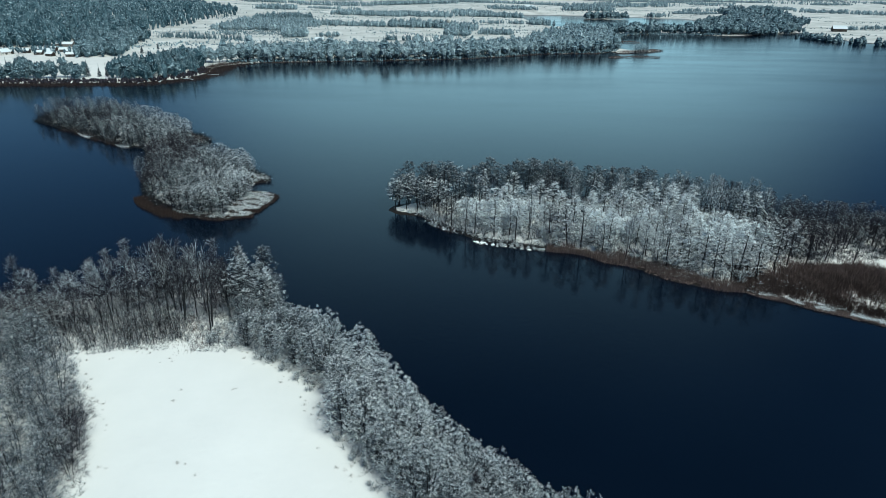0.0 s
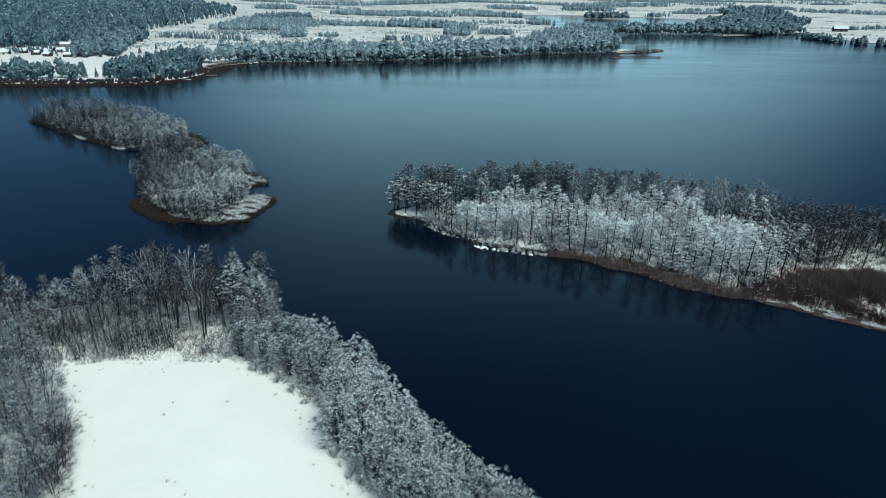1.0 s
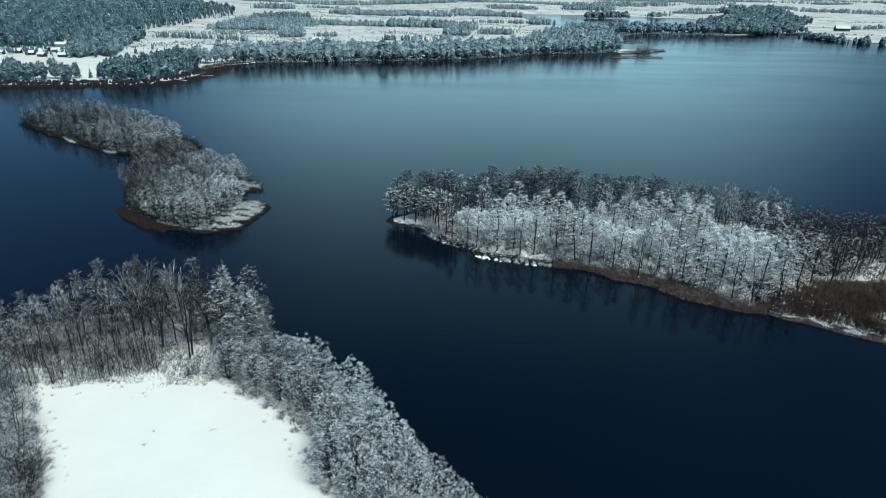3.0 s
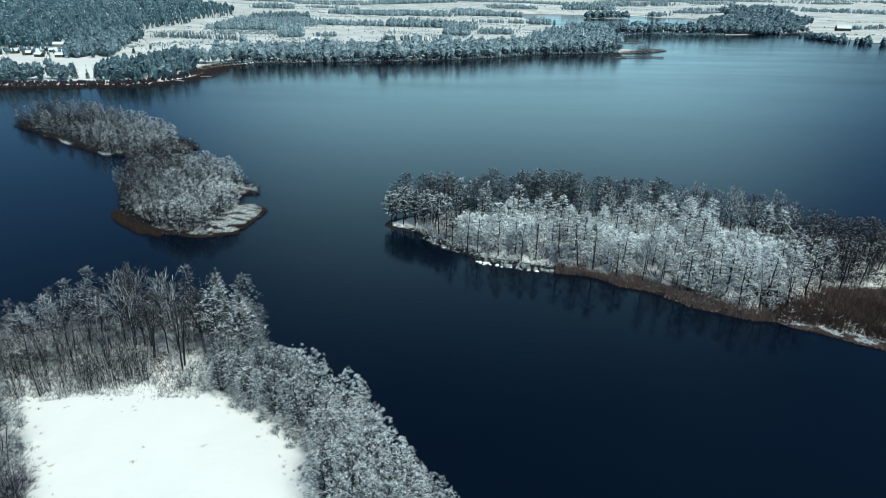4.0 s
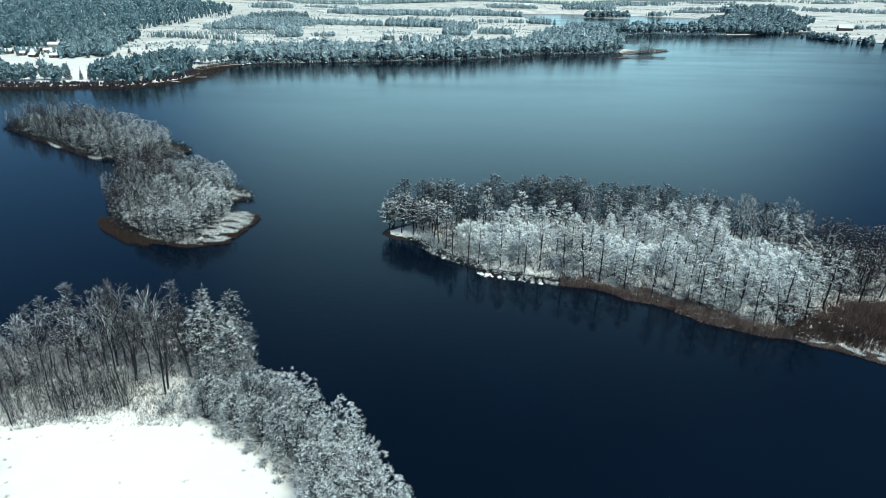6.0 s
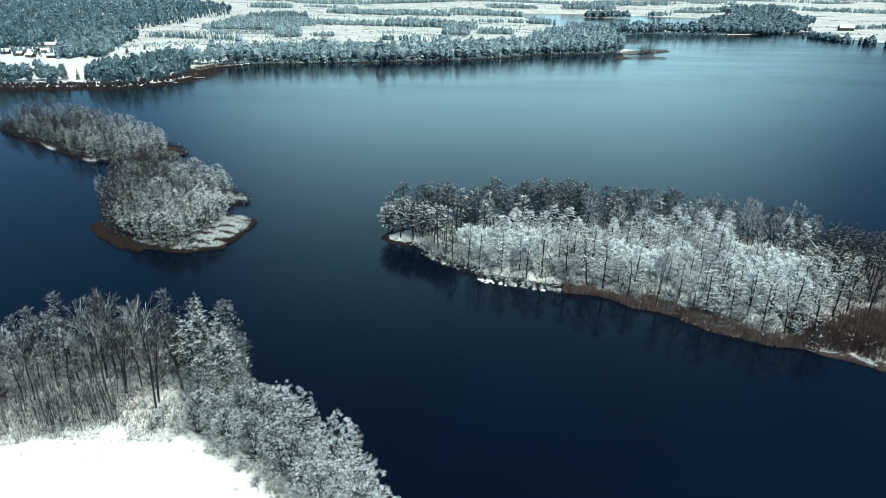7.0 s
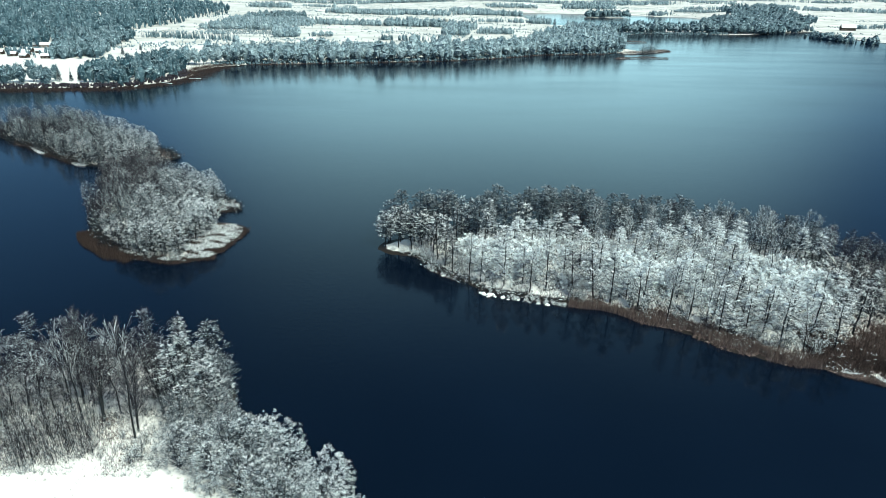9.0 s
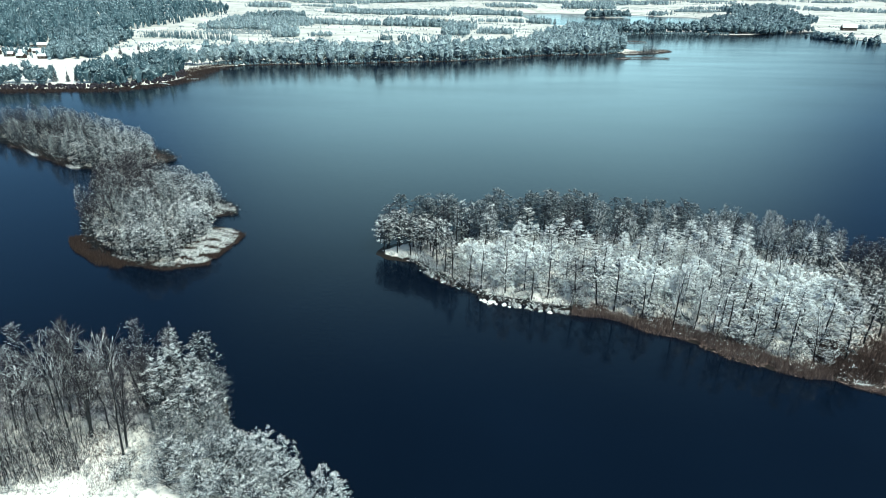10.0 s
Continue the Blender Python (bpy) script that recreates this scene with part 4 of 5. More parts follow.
reeds("reeds", "pale reeds along the far shore", [(-179, 605), (-117, 623), (-51, 642), (6, 660), (56, 689), (104, 726), (138, 738), (180, 746)], 4.0, 6000, 1.8, 20, snow=0.08)
reeds("reeds", "brown reeds on the spit in the lake", [(206, 756), (236, 770), (268, 797)], 9.0, 5000, 1.8, 21, snow=0.02)
reeds("reeds", "brown reeds on a long low islet off the shore", [(181, 703), (214, 714), (240, 711)], 4.5, 3000, 1.6, 26)
reeds("reeds", "brown reeds on a low point of the far shore", [(226, 900), (252, 915), (277, 914)], 8.0, 3000, 1.6, 27)


reeds("reeds", "brown marsh grass below the snowy glade", [(96, 144), (106, 146.5), (118, 143.5), (130, 140)], 3.5, 9000, 1.3, 29)
reeds("reeds", "dark marsh reeds reaching the snowy bank", [(94, 127.5), (104, 122), (116, 116.5), (134, 110)], 4.5, 12000, 1.3, 28, out=-1.8, stalk="wet_reed")


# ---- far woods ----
def woods(name, label, spots, tall, seed, conifer=0.3, detail=60, wide=0.6, snow=0.6, low=0.3, trunks=True, bough="hazy_far_bough"):
    """Many small trees as one thing: stems, lumpy crowns with loose twigs round them, and snow on their upper side. low: where the crowns begin."""
    r = np.random.default_rng(seed)
    c = np.asarray(spots, float)
    n = len(c)
    H = tall * np.exp(r.normal(scale=0.16, size=n))
    cone = r.random(n) < conifer
    foot = np.column_stack([c, height(c[:, 0], c[:, 1]) - 0.3])
    base = np.where(cone, 0.08, low * r.uniform(0.6, 1.3, n))
    R = 0.35 * wide * H * np.where(cone, 0.62, 1.0) * r.uniform(0.8, 1.2, n)
    sides, levels = (7, 5) if detail > 40 else (5, 4)
    v = np.linspace(0, 1, levels)
    broad = np.array([0.42, 0.9, 1.05, 0.88, 0.36]) if levels == 5 else np.array([0.6, 1.0, 0.9, 0.35])
    prof = np.where(cone[:, None], 1.02 - v ** 0.9, broad)
    ang = np.arange(sides) * 2 * math.pi / sides + r.uniform(0, 6.28, (n, levels, 1)) * 0.3 + v[:, None] * 0.5
    rad = R[:, None, None] * prof[:, :, None] * r.uniform(0.5, 1.25, (n, levels, sides))
    z = (base[:, None] + (1 - base[:, None]) * v)[:, :, None] * H[:, None, None] + r.normal(scale=0.05, size=(n, levels, sides)) * H[:, None, None]
    P = np.stack([rad * np.cos(ang), rad * np.sin(ang), z], -1) + foot[:, None, None]
    i, j = np.meshgrid(np.arange(levels - 1), np.arange(sides), indexing="ij")
    a, b_, e, f = i * sides + j, i * sides + (j + 1) % sides, (i + 1) * sides + (j + 1) % sides, (i + 1) * sides + j
    tri = np.concatenate([np.stack([a, b_, e], -1).reshape(-1, 3), np.stack([a, e, f], -1).reshape(-1, 3)])
    shell = (P.reshape(-1, 3), (np.arange(n)[:, None, None] * levels * sides + tri).reshape(-1, 3))
    # points on the crowns
    m = detail
    t = r.random((n, m, 1))
    lv = np.minimum((t[..., 0] * (levels - 1)).astype(int), levels - 2)
    k = t[..., 0] * (levels - 1) - lv
    sj = r.integers(sides, size=(n, m))
    who = np.arange(n)[:, None]
    q = (P[who, lv, sj] * (1 - k[..., None]) + P[who, lv + 1, sj] * k[..., None])
    w2 = r.random((n, m, 1))
    q = q * (1 - w2 * 0.999) + (P[who, lv, (sj + 1) % sides] * (1 - k[..., None]) + P[who, lv + 1, (sj + 1) % sides] * k[..., None]) * w2 * 0.999
    mid = foot + np.column_stack([np.zeros((n, 2)), H * (base + 0.45 * (1 - base))])
    out = q - mid[:, None]
    out /= np.linalg.norm(out, axis=2, keepdims=True) + 1e-9
    L = (np.sqrt(H * R * 2.6 / m)[:, None] * r.uniform(0.5, 1.4, (n, m))).reshape(-1, 1)
    q, out = q.reshape(-1, 3), out.reshape(-1, 3)
    d = out * [1, 1, 0.55] + r.normal(scale=0.5, size=out.shape)
    long = np.repeat(R, m)[:, None] * r.uniform(0.25, 0.6, (n * m, 1))
    twigs = slivers(q - d * long * 0.3, q + d * long, long[:, 0] * 0.24, r)
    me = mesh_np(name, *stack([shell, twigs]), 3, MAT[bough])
    me.polygons.foreach_set("use_smooth", np.zeros(len(me.polygons), bool))
    ob = new(name, me)
    tagged(ob, label, "woods", kind="stuff")
    if trunks:
        top = foot + np.column_stack([r.normal(scale=0.2, size=(n, 2)), H * 0.6])
        part("trunk", mesh_np(name + "_trunk", *slivers(foot, top, tall * 0.034, r), 3, MAT["bark"]), ob, "dark trunks")["kind"] = "stuff"
    on = r.random(len(q)) < snow * np.clip(0.6 + 0.8 * out[:, 2], 0.1, 1.3)
    way = np.cross(out[on], r.normal(size=(on.sum(), 3)))
    way /= np.linalg.norm(way, axis=1, keepdims=True) + 1e-9
    at = q[on] + d[on] * long[on] * r.uniform(0.2, 0.9, (on.sum(), 1))
    part("snow", mesh_np(name + "_snow", *slivers(at - way * L[on] * 0.5, at + way * L[on] * 0.5, L[on, 0] * 0.6, r, out[on] + r.normal(scale=0.4, size=at.shape) + [0, 0, 0.5]), 3, MAT["hazy_powder"]), ob, "snow lying on the boughs")["kind"] = "stuff"
    return ob


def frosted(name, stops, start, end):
    """Boughs under patchy frost that lies thicker on what faces up; colours include painted haze."""
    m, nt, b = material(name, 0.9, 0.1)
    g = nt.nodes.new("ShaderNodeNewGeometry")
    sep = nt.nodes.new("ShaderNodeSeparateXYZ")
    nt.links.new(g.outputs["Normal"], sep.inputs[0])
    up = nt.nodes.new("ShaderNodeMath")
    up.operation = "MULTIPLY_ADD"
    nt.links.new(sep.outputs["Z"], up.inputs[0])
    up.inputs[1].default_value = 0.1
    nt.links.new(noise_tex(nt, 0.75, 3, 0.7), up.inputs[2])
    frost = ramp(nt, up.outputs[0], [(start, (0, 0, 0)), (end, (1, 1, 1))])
    # frost colour greyed and blued, with distance haze put into it
    hazy_rime = ramp(nt, island_random(nt), [(0.0, (0.27, 0.38, 0.45)), (1.0, (0.52, 0.63, 0.69))])
    nt.links.new(mixed(nt, frost, ramp(nt, island_random(nt), stops), hazy_rime), b.inputs["Base Color"])
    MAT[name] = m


# distance haze is painted into these bough colours: lifted darks, bluer throughout
frosted("hazy_far_bough", [(0.0, (0.035, 0.06, 0.08)), (0.6, (0.075, 0.12, 0.145)), (1.0, (0.15, 0.21, 0.245))], 0.54, 0.69)
frosted("hazy_pine_bough", [(0.0, (0.024, 0.052, 0.072)), (0.6, (0.05, 0.092, 0.118)), (1.0, (0.10, 0.16, 0.195))], 0.565, 0.72)
frosted("hazy_rimed_bough", [(0.0, (0.085, 0.125, 0.15)), (0.6, (0.16, 0.215, 0.245)), (1.0, (0.27, 0.335, 0.365))], 0.5, 0.66)
# snow on the far woods, dulled towards blue by haze painted into its colour
m, nt, b = material("hazy_powder_snow", 0.8, 0.1)
nt.links.new(ramp(nt, island_random(nt), [(0.0, (0.27, 0.37, 0.43)), (1.0, (0.49, 0.59, 0.64))]), b.inputs["Base Color"])
MAT["hazy_powder"] = m


def thinned(poly, near_gap, grow, seed, start):
    """Tree places in a wood, closer where the wood begins."""
    r = np.random.default_rng(seed)
    p = np.asarray(poly, float)
    lo, hi = p.min(0), p.max(0)
    c = r.uniform(lo, hi, (int((hi[0] - lo[0]) * (hi[1] - lo[1]) / near_gap ** 2), 2))
    c = c[r.random(len(c)) < 1 / (1 + np.maximum(0, c[:, 1] - start) / grow) ** 2]
    return c[inside_by(poly, c[:, 0], c[:, 1]) > 0]


PINEWOOD = [(-640, 700), (-500, 690), (-466, 694), (-470, 768), (-440, 800), (-395, 790), (-384, 830), (-432, 915), (-448, 990), (-430, 1090), (-452, 1200), (-430, 1330), (-470, 1460), (-584, 1688), (-689, 1863), (-996, 2655), (-1500, 4600),
            (-3550, 4600), (-700, 720)]
pinewood = thinned(PINEWOOD, 4.3, 420, 31, 690)
near_part = pinewood[:, 1] < 880
middle_part = (pinewood[:, 1] < 1350) & ~near_part
woods("woods", "wide dark pine forest powdered with snow", pinewood[near_part], 14, 31, 0.45, 42, 0.46, 0.3, 0.35, True, "hazy_pine_bough")
woods("woods", "wide dark pine forest powdered with snow", pinewood[middle_part], 14, 61, 0.45, 20, 0.48, 0.3, 0.45, False, "hazy_pine_bough")
woods("woods", "distant pine forest powdered with snow", pinewood[~near_part & ~middle_part], 14, 39, 0.4, 9, 0.68, 0.3, 0.5, False, "hazy_pine_bough")
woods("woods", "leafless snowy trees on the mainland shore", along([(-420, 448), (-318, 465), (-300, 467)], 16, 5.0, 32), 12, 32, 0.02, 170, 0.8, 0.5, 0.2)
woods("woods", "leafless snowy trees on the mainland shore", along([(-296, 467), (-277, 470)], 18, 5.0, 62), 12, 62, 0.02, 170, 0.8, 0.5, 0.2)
woods("woods", "dense snowy grove on the mainland point", thinned([(-262, 478), (-226, 470), (-211, 497), (-206, 530), (-222, 566), (-250, 604), (-262, 590), (-258, 540), (-266, 500)], 5.2, 5000, 38, 400), 11.5, 38, 0.35, 150, 0.72, 0.55, 0.16, True, "hazy_pine_bough")
woods("woods", "snow-covered shore wood along the lake", along([(-226, 577), (-206, 590), (-181, 604), (-117, 622), (-51, 641), (6, 659), (56, 688.5), (104, 725), (138, 737), (178, 746)], 16, 4.7, 33), 12, 33, 0.03, 150, 0.72, 0.7, 0.34, True, "hazy_rimed_bough")
woods("woods", "snow-covered wood behind the shore", np.concatenate([along([(-206, 604), (-181, 618), (-117, 636), (-51, 655), (6, 673), (56, 702), (104, 739), (138, 751), (178, 760)], 54, 5.8, 53)]), 11.5, 53, 0.05, 90, 0.72, 0.85, 0.3, True, "hazy_rimed_bough")
woods("woods", "wooded headland at the lake", thinned([(100, 745), (178, 749), (212, 782), (224, 830), (228, 880), (234, 930), (252, 974), (240, 1010), (180, 1000), (130, 900), (110, 850)], 5.4, 5000, 34, 700), 13, 34, 0.03, 90, 0.66, 0.65, 0.34, True, "hazy_rimed_bough")
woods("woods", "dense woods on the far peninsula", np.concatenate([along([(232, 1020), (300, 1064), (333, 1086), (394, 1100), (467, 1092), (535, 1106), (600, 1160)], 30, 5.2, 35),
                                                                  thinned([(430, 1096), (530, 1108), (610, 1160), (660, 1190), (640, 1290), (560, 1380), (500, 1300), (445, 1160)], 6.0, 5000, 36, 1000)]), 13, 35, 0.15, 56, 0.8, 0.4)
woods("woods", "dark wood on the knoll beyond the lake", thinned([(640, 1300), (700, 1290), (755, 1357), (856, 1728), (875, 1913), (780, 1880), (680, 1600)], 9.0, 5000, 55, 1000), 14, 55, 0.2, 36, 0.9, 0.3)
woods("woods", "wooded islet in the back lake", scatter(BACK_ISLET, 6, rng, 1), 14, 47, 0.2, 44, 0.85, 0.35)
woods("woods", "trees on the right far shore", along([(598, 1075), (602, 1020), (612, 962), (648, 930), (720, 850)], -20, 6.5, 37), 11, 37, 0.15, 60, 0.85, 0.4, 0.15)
woods("woods", "low dark brush along the mainland shore", along([(-430, 446), (-300, 453), (-229, 464), (-205, 495), (-202, 530), (-224, 572)], 10, 1.9, 41), 2.0, 41, 0.0, 16, 1.3, 0.02, 0.0, False, "brown_twig")
woods("woods", "low grey brush along the far shore", along([(-204, 590), (-180, 605), (-117, 623), (-51, 642), (6, 660), (56, 689), (104, 726), (138, 738), (178, 747), (206, 774), (222, 815), (228, 870), (252, 974), (300, 1062), (333, 1085), (467, 1090)], 12, 2.2, 42), 2.4, 42, 0.0, 16, 1.3, 0.15, 0.0, False)
# stands and hedges between the fields: x, y of the near edge, width, depth, tree height, share of conifers
BELTS = [(-310, 1300, 75, 26, 13, 0.9), (-320, 1235, 84, 30, 14, 0.9), (-435, 1670, 95, 40, 15, 0.3), (-290, 985, 120, 40, 11, 0.1), (-208, 876, 26, 40, 15, 0.1), (-175, 1110, 160, 26, 11, 0.5), (-175, 1470, 150, 60, 13, 0.3), (-46, 1116, 100, 34, 15, 0.4),
         (-60, 1508, 130, 110, 13, 0.2), (26, 1066, 46, 34, 15, 0.3), (15, 946, 32, 30, 14, 0.1), (-55, 850, 56, 12, 9, 0.9), (-1, 813, 14, 14, 13, 0.0), (130, 1310, 150, 16, 9, 0.3), (199, 1285, 60, 50, 13, 0.2), (136, 1564, 220, 60, 14, 0.2),
         (231, 1157, 40, 25, 13, 0.1), (410, 1900, 130, 60, 14, 0.3), (521, 1720, 75, 20, 12, 0.2), (548, 1730, 60, 22, 13, 0.3), (654, 2359, 282, 200, 15, 0.2), (840, 2080, 160, 22, 12, 0.2), (1080, 2640, 180, 22, 13, 0.2), (1201, 2422, 136, 40, 15, 0.3)]
BELTS += [(75, 988, 50, 26, 11, 0.5), (-330, 900, 60, 14, 6, 0.3), (1320, 2050, 420, 160, 15, 0.3), (1923, 3427, 1100, 350, 15, 0.3), (760, 1240, 60, 12, 9, 0.2), (840, 1255, 70, 14, 9, 0.2), (-366, 2177, 226, 30, 13, 0.2), (-115, 2241, 264, 48, 15, 0.2),
          (136, 2654, 235, 220, 15, 0.3), (400, 2493, 349, 40, 15, 0.2), (-619, 2310, 208, 40, 14, 0.3), (1285, 3286, 394, 213, 15, 0.3), (125, 2424, 47, 300, 15, 0.2), (1080, 3493, 368, 108, 15, 0.3), (-165, 891, 30, 16, 8, 0.2),
          (-500, 3300, 900, 160, 16, 0.4), (300, 3700, 1300, 200, 16, 0.4), (-900, 4300, 1400, 160, 16, 0.4), (1200, 4300, 2400, 300, 17, 0.4), (2400, 3000, 700, 150, 16, 0.3)]
belt_rng = np.random.default_rng(40)
for _ in range(32):
    y = float(belt_rng.uniform(1450, 4600))
    x = float(belt_rng.uniform(-0.28, 0.75)) * y
    if inside_by(PINEWOOD, np.array([x]), np.array([y]))[0] < -40 and not (900 < x < 1700 and 1700 < y < 2700):
        BELTS.append((x, y, float(belt_rng.uniform(60, 140)) * y / 1500, float(belt_rng.uniform(14, 60)), float(belt_rng.uniform(9, 16)), 0.3))
for x, y, length, deep, tall, firs in BELTS:
    n = int(min(700 if y < 1450 else 320, length * deep / (2.4 + y / 640) ** 2))
    p = np.column_stack([belt_rng.uniform(x - length / 2, x + length / 2, n) + belt_rng.normal(scale=length * 0.07, size=n), belt_rng.uniform(y, y + deep, n)])
    p[:, 0] *= p[:, 1] / y
    p = p[wobble(p[:, 0] * 0.12 + 3, p[:, 1] * 0.2) > -0.55]
    p = p[shore(p[:, 0], p[:, 1]) > 4]
    if len(p):
        woods("woods", "stand of trees between snowy fields", p, tall * 0.72, int(y + x + 9000), firs * 0.6, 40 if y < 1400 else 14, 0.8, 1.0, 0.12, False, "hazy_far_bough" if firs > 0.6 else "hazy_rimed_bough")
# single bushes scattered over the meadows
loose = np.column_stack([belt_rng.uniform(-420, 620, 3200), 700 + 2100 * belt_rng.random(3200) ** 1.4])
loose = loose[(shore(loose[:, 0], loose[:, 1]) > 25) & (inside_by(PINEWOOD, loose[:, 0], loose[:, 1]) < 0)]
woods("woods", "scattered bushes on the snowy meadows", loose, 2.0, 43, 0.0, 8, 1.1, 0.8, 0.05, False, "hazy_rimed_bough")

# brush that spreads in drifts between the fields
drift = np.column_stack([belt_rng.uniform(-700, 1000, 60000), 660 + 2300 * belt_rng.random(60000) ** 1.5])
drift = drift[(shore(drift[:, 0], drift[:, 1]) > 12) & (inside_by(PINEWOOD, drift[:, 0], drift[:, 1]) < 5) & (wobble(drift[:, 0] * 0.05, drift[:, 1] * 0.09) + 0.5 * wobble(drift[:, 0] * 0.23, drift[:, 1] * 0.31) > 0.55)]
woods("woods", "drifts of grey brush and young trees between fields", drift[:6500], 1.7, 44, 0.0, 6, 1.5, 0.9, 0.0, False, "hazy_rimed_bough")
moor = thinned([(-374, 1040), (-330, 930), (-300, 905), (-228, 915), (-236, 985), (-252, 1040)], 3.6, 5000, 63, 800)
woods("woods", "low grey heath on the moor beyond the shore", moor[wobble(moor[:, 0] * 0.1, moor[:, 1] * 0.16) > -0.6], 1.3, 63, 0.0, 8, 1.7, 0.3, 0.0, False)
woods("woods", "young frosted trees standing on the moor", thinned([(-372, 1062), (-215, 1062), (-212, 1120), (-262, 1240), (-385, 1225)], 6.0, 5000, 64, 1000), 6.5, 64, 0.3, 24, 0.8, 0.6, 0.1, False, "hazy_rimed_bough")
woods("woods", "bare trees standing round the cabins", along([(-455, 640), (-425, 628), (-400, 622), (-372, 618)], 60, 11, 45), 6.5, 45, 0.3, 60, 0.6, 0.3)
woods("woods", "dark pines behind the cabins", along([(-400, 690), (-420, 722), (-440, 702), (-470, 690)], -26, 6.5, 48), 13, 48, 0.2, 90, 0.6, 0.35, 0.2, True, "hazy_pine_bough")

reeds("reeds", "thin dead grass on the snowy gap behind the field", [(-47, 104), (-52, 108), (-57, 115)], 4.5, 2000, 0.5, 25, 0.4, fallen=900)
woods("woods", "grey leafless grove beside the cabins", thinned([(-360, 610), (-322, 626), (-340, 672), (-360, 730), (-384, 826), (-430, 880), (-462, 800), (-420, 730), (-388, 680)], 5.0, 5000, 46, 500), 11.5, 46, 0.02, 70, 0.66, 0.55, 0.12)


# ---- houses ----
def box(bm, x0, x1, y0, y1, z0, z1):
    v = [bm.verts.new(p) for p in ((x0, y0, z0), (x1, y0, z0), (x1, y1, z0), (x0, y1, z0), (x0, y0, z1), (x1, y0, z1), (x1, y1, z1), (x0, y1, z1))]
    for f in ((0, 3, 2, 1), (4, 5, 6, 7), (0, 1, 5, 4), (1, 2, 6, 5), (2, 3, 7, 6), (3, 0, 4, 7)):
        bm.faces.new([v[i] for i in f])


def gable(bm, w, d, z0, z1, over, thick, half=0):
    """Two roof slabs over a plan w x d; the ridge runs along x."""
    for s in (-1, 1):
        y0, y1 = s * (d / 2 + over), 0
        a = [(-w / 2 - over, y0, z0), (w / 2 + over, y0, z0), (w / 2 + over, y1, z1), (-w / 2 - over, y1, z1)]
        lo = [bm.verts.new(p) for p in a]
        hi = [bm.verts.new((p[0], p[1], p[2] + thick)) for p in a]
        bm.faces.new(lo), bm.faces.new(hi)
        for i in range(4):
            bm.faces.new([lo[i], lo[(i + 1) % 4], hi[(i + 1) % 4], hi[i]])
    bmesh.ops.recalc_face_normals(bm, faces=bm.faces)


def bm_mesh(name, make, mat):
    bm = bmesh.new()
    make(bm)
    me = bpy.data.meshes.new(name)
    bm.to_mesh(me)
    bm.free()
    me.materials.append(mat)
    return me


def house(x, y, turn, w, d, wall, roof, wall_mat, label, chimney=True):
    ob = new("house")
    ob.matrix_basis = pose(x, y, ground_at(x, y) - 0.1, 0, 0, turn)

    def walls(bm):
        box(bm, -w / 2, w / 2, -d / 2, d / 2, 0, wall)
        for s in (-1, 1):
            e = [bm.verts.new(p) for p in ((s * w / 2, -d / 2, wall), (s * w / 2, d / 2, wall), (s * w / 2, 0, wall + roof))]
            bm.faces.new(e)

    part("wall", bm_mesh("wall", walls, MAT[wall_mat]), ob)
    part("roof", bm_mesh("roof", lambda bm: gable(bm, w, d, wall - 0.25, wall + roof, 0.4, 0.15), MAT["roof_tile"]), ob)
    part("snow", bm_mesh("roof_snow", lambda bm: gable(bm, w - 0.2, d - 0.2, wall - 0.08, wall + roof + 0.16, 0.4, 0.22), MAT["snow"]), ob, "thick snow on the roof")
    if chimney:
        part("chimney", bm_mesh("chimney", lambda bm: box(bm, w * 0.15, w * 0.15 + 0.6, -0.3, 0.3, wall + roof * 0.6, wall + roof + 1.1), MAT["roof_tile"]), ob)
    door = part("door", bm_mesh("door", lambda bm: box(bm, -0.5, 0.5, -d / 2 - 0.06, -d / 2, 0.1, 2.1), MAT["dark_timber"]), ob)
    n = max(2, int(w / 2.6))
    for i in range(n):
        cx = -w / 2 + w * (i + 0.5) / n
        if abs(cx) < 1.1:
            continue
        frame_ob = part("window", bm_mesh("window", lambda bm: box(bm, cx - 0.55, cx + 0.55, -d / 2 - 0.05, -d / 2, 1.0, 2.2), MAT["plaster"]), ob)
        part("pane", bm_mesh("pane", lambda bm: box(bm, cx - 0.45, cx + 0.45, -d / 2 - 0.09, -d / 2 - 0.05, 1.1, 2.1), MAT["glass"]), frame_ob)
    return tagged(ob, label, "house")


cabin = "small dark timber cabin with snow-covered roof"
for x, y, turn in ((-431, 647, 10), (-428, 667, -5), (-410, 634, 15), (-418, 672, 0), (-404, 645, 8), (-391, 622, -12), (-402, 664, 20), (-386, 648, 4), (-370, 620, 12), (-378, 640, -6), (-440, 634, 5), (-414, 655, -10)):
    tagged(house(x, y, turn, 7.4, 5.0, 2.5, 1.7, "dark_timber", cabin, False), group="cabins of the holiday village")
house(-440, 626, 80, 11, 7, 2.8, 3.0, "plaster", "pale rendered house with snowy roof by the field")
house(-432, 716, 5, 22, 9, 3.2, 2.0, "grey_timber", "long low shed with wide snow-covered roof", False)
house(-164, 822, 12, 11, 6.5, 2.8, 2.6, "dark_timber", "dark farmhouse with snowy roof behind the shore wood")
house(-138, 778, 100, 10, 7, 3.4, 3.4, "plaster", "white rendered house with snowy roof among trees")
house(-87, 764, 5, 12, 7, 2.8, 3.2, "dark_timber", "dark low house with snowy roof among trees")
house(-363, 1043, 8, 20, 9, 3.4, 2.6, "plaster", "pale long house at the forest edge")
house(-36, 1580, -8, 30, 12, 5, 4.5, "plaster", "large pale farm building among bare trees")
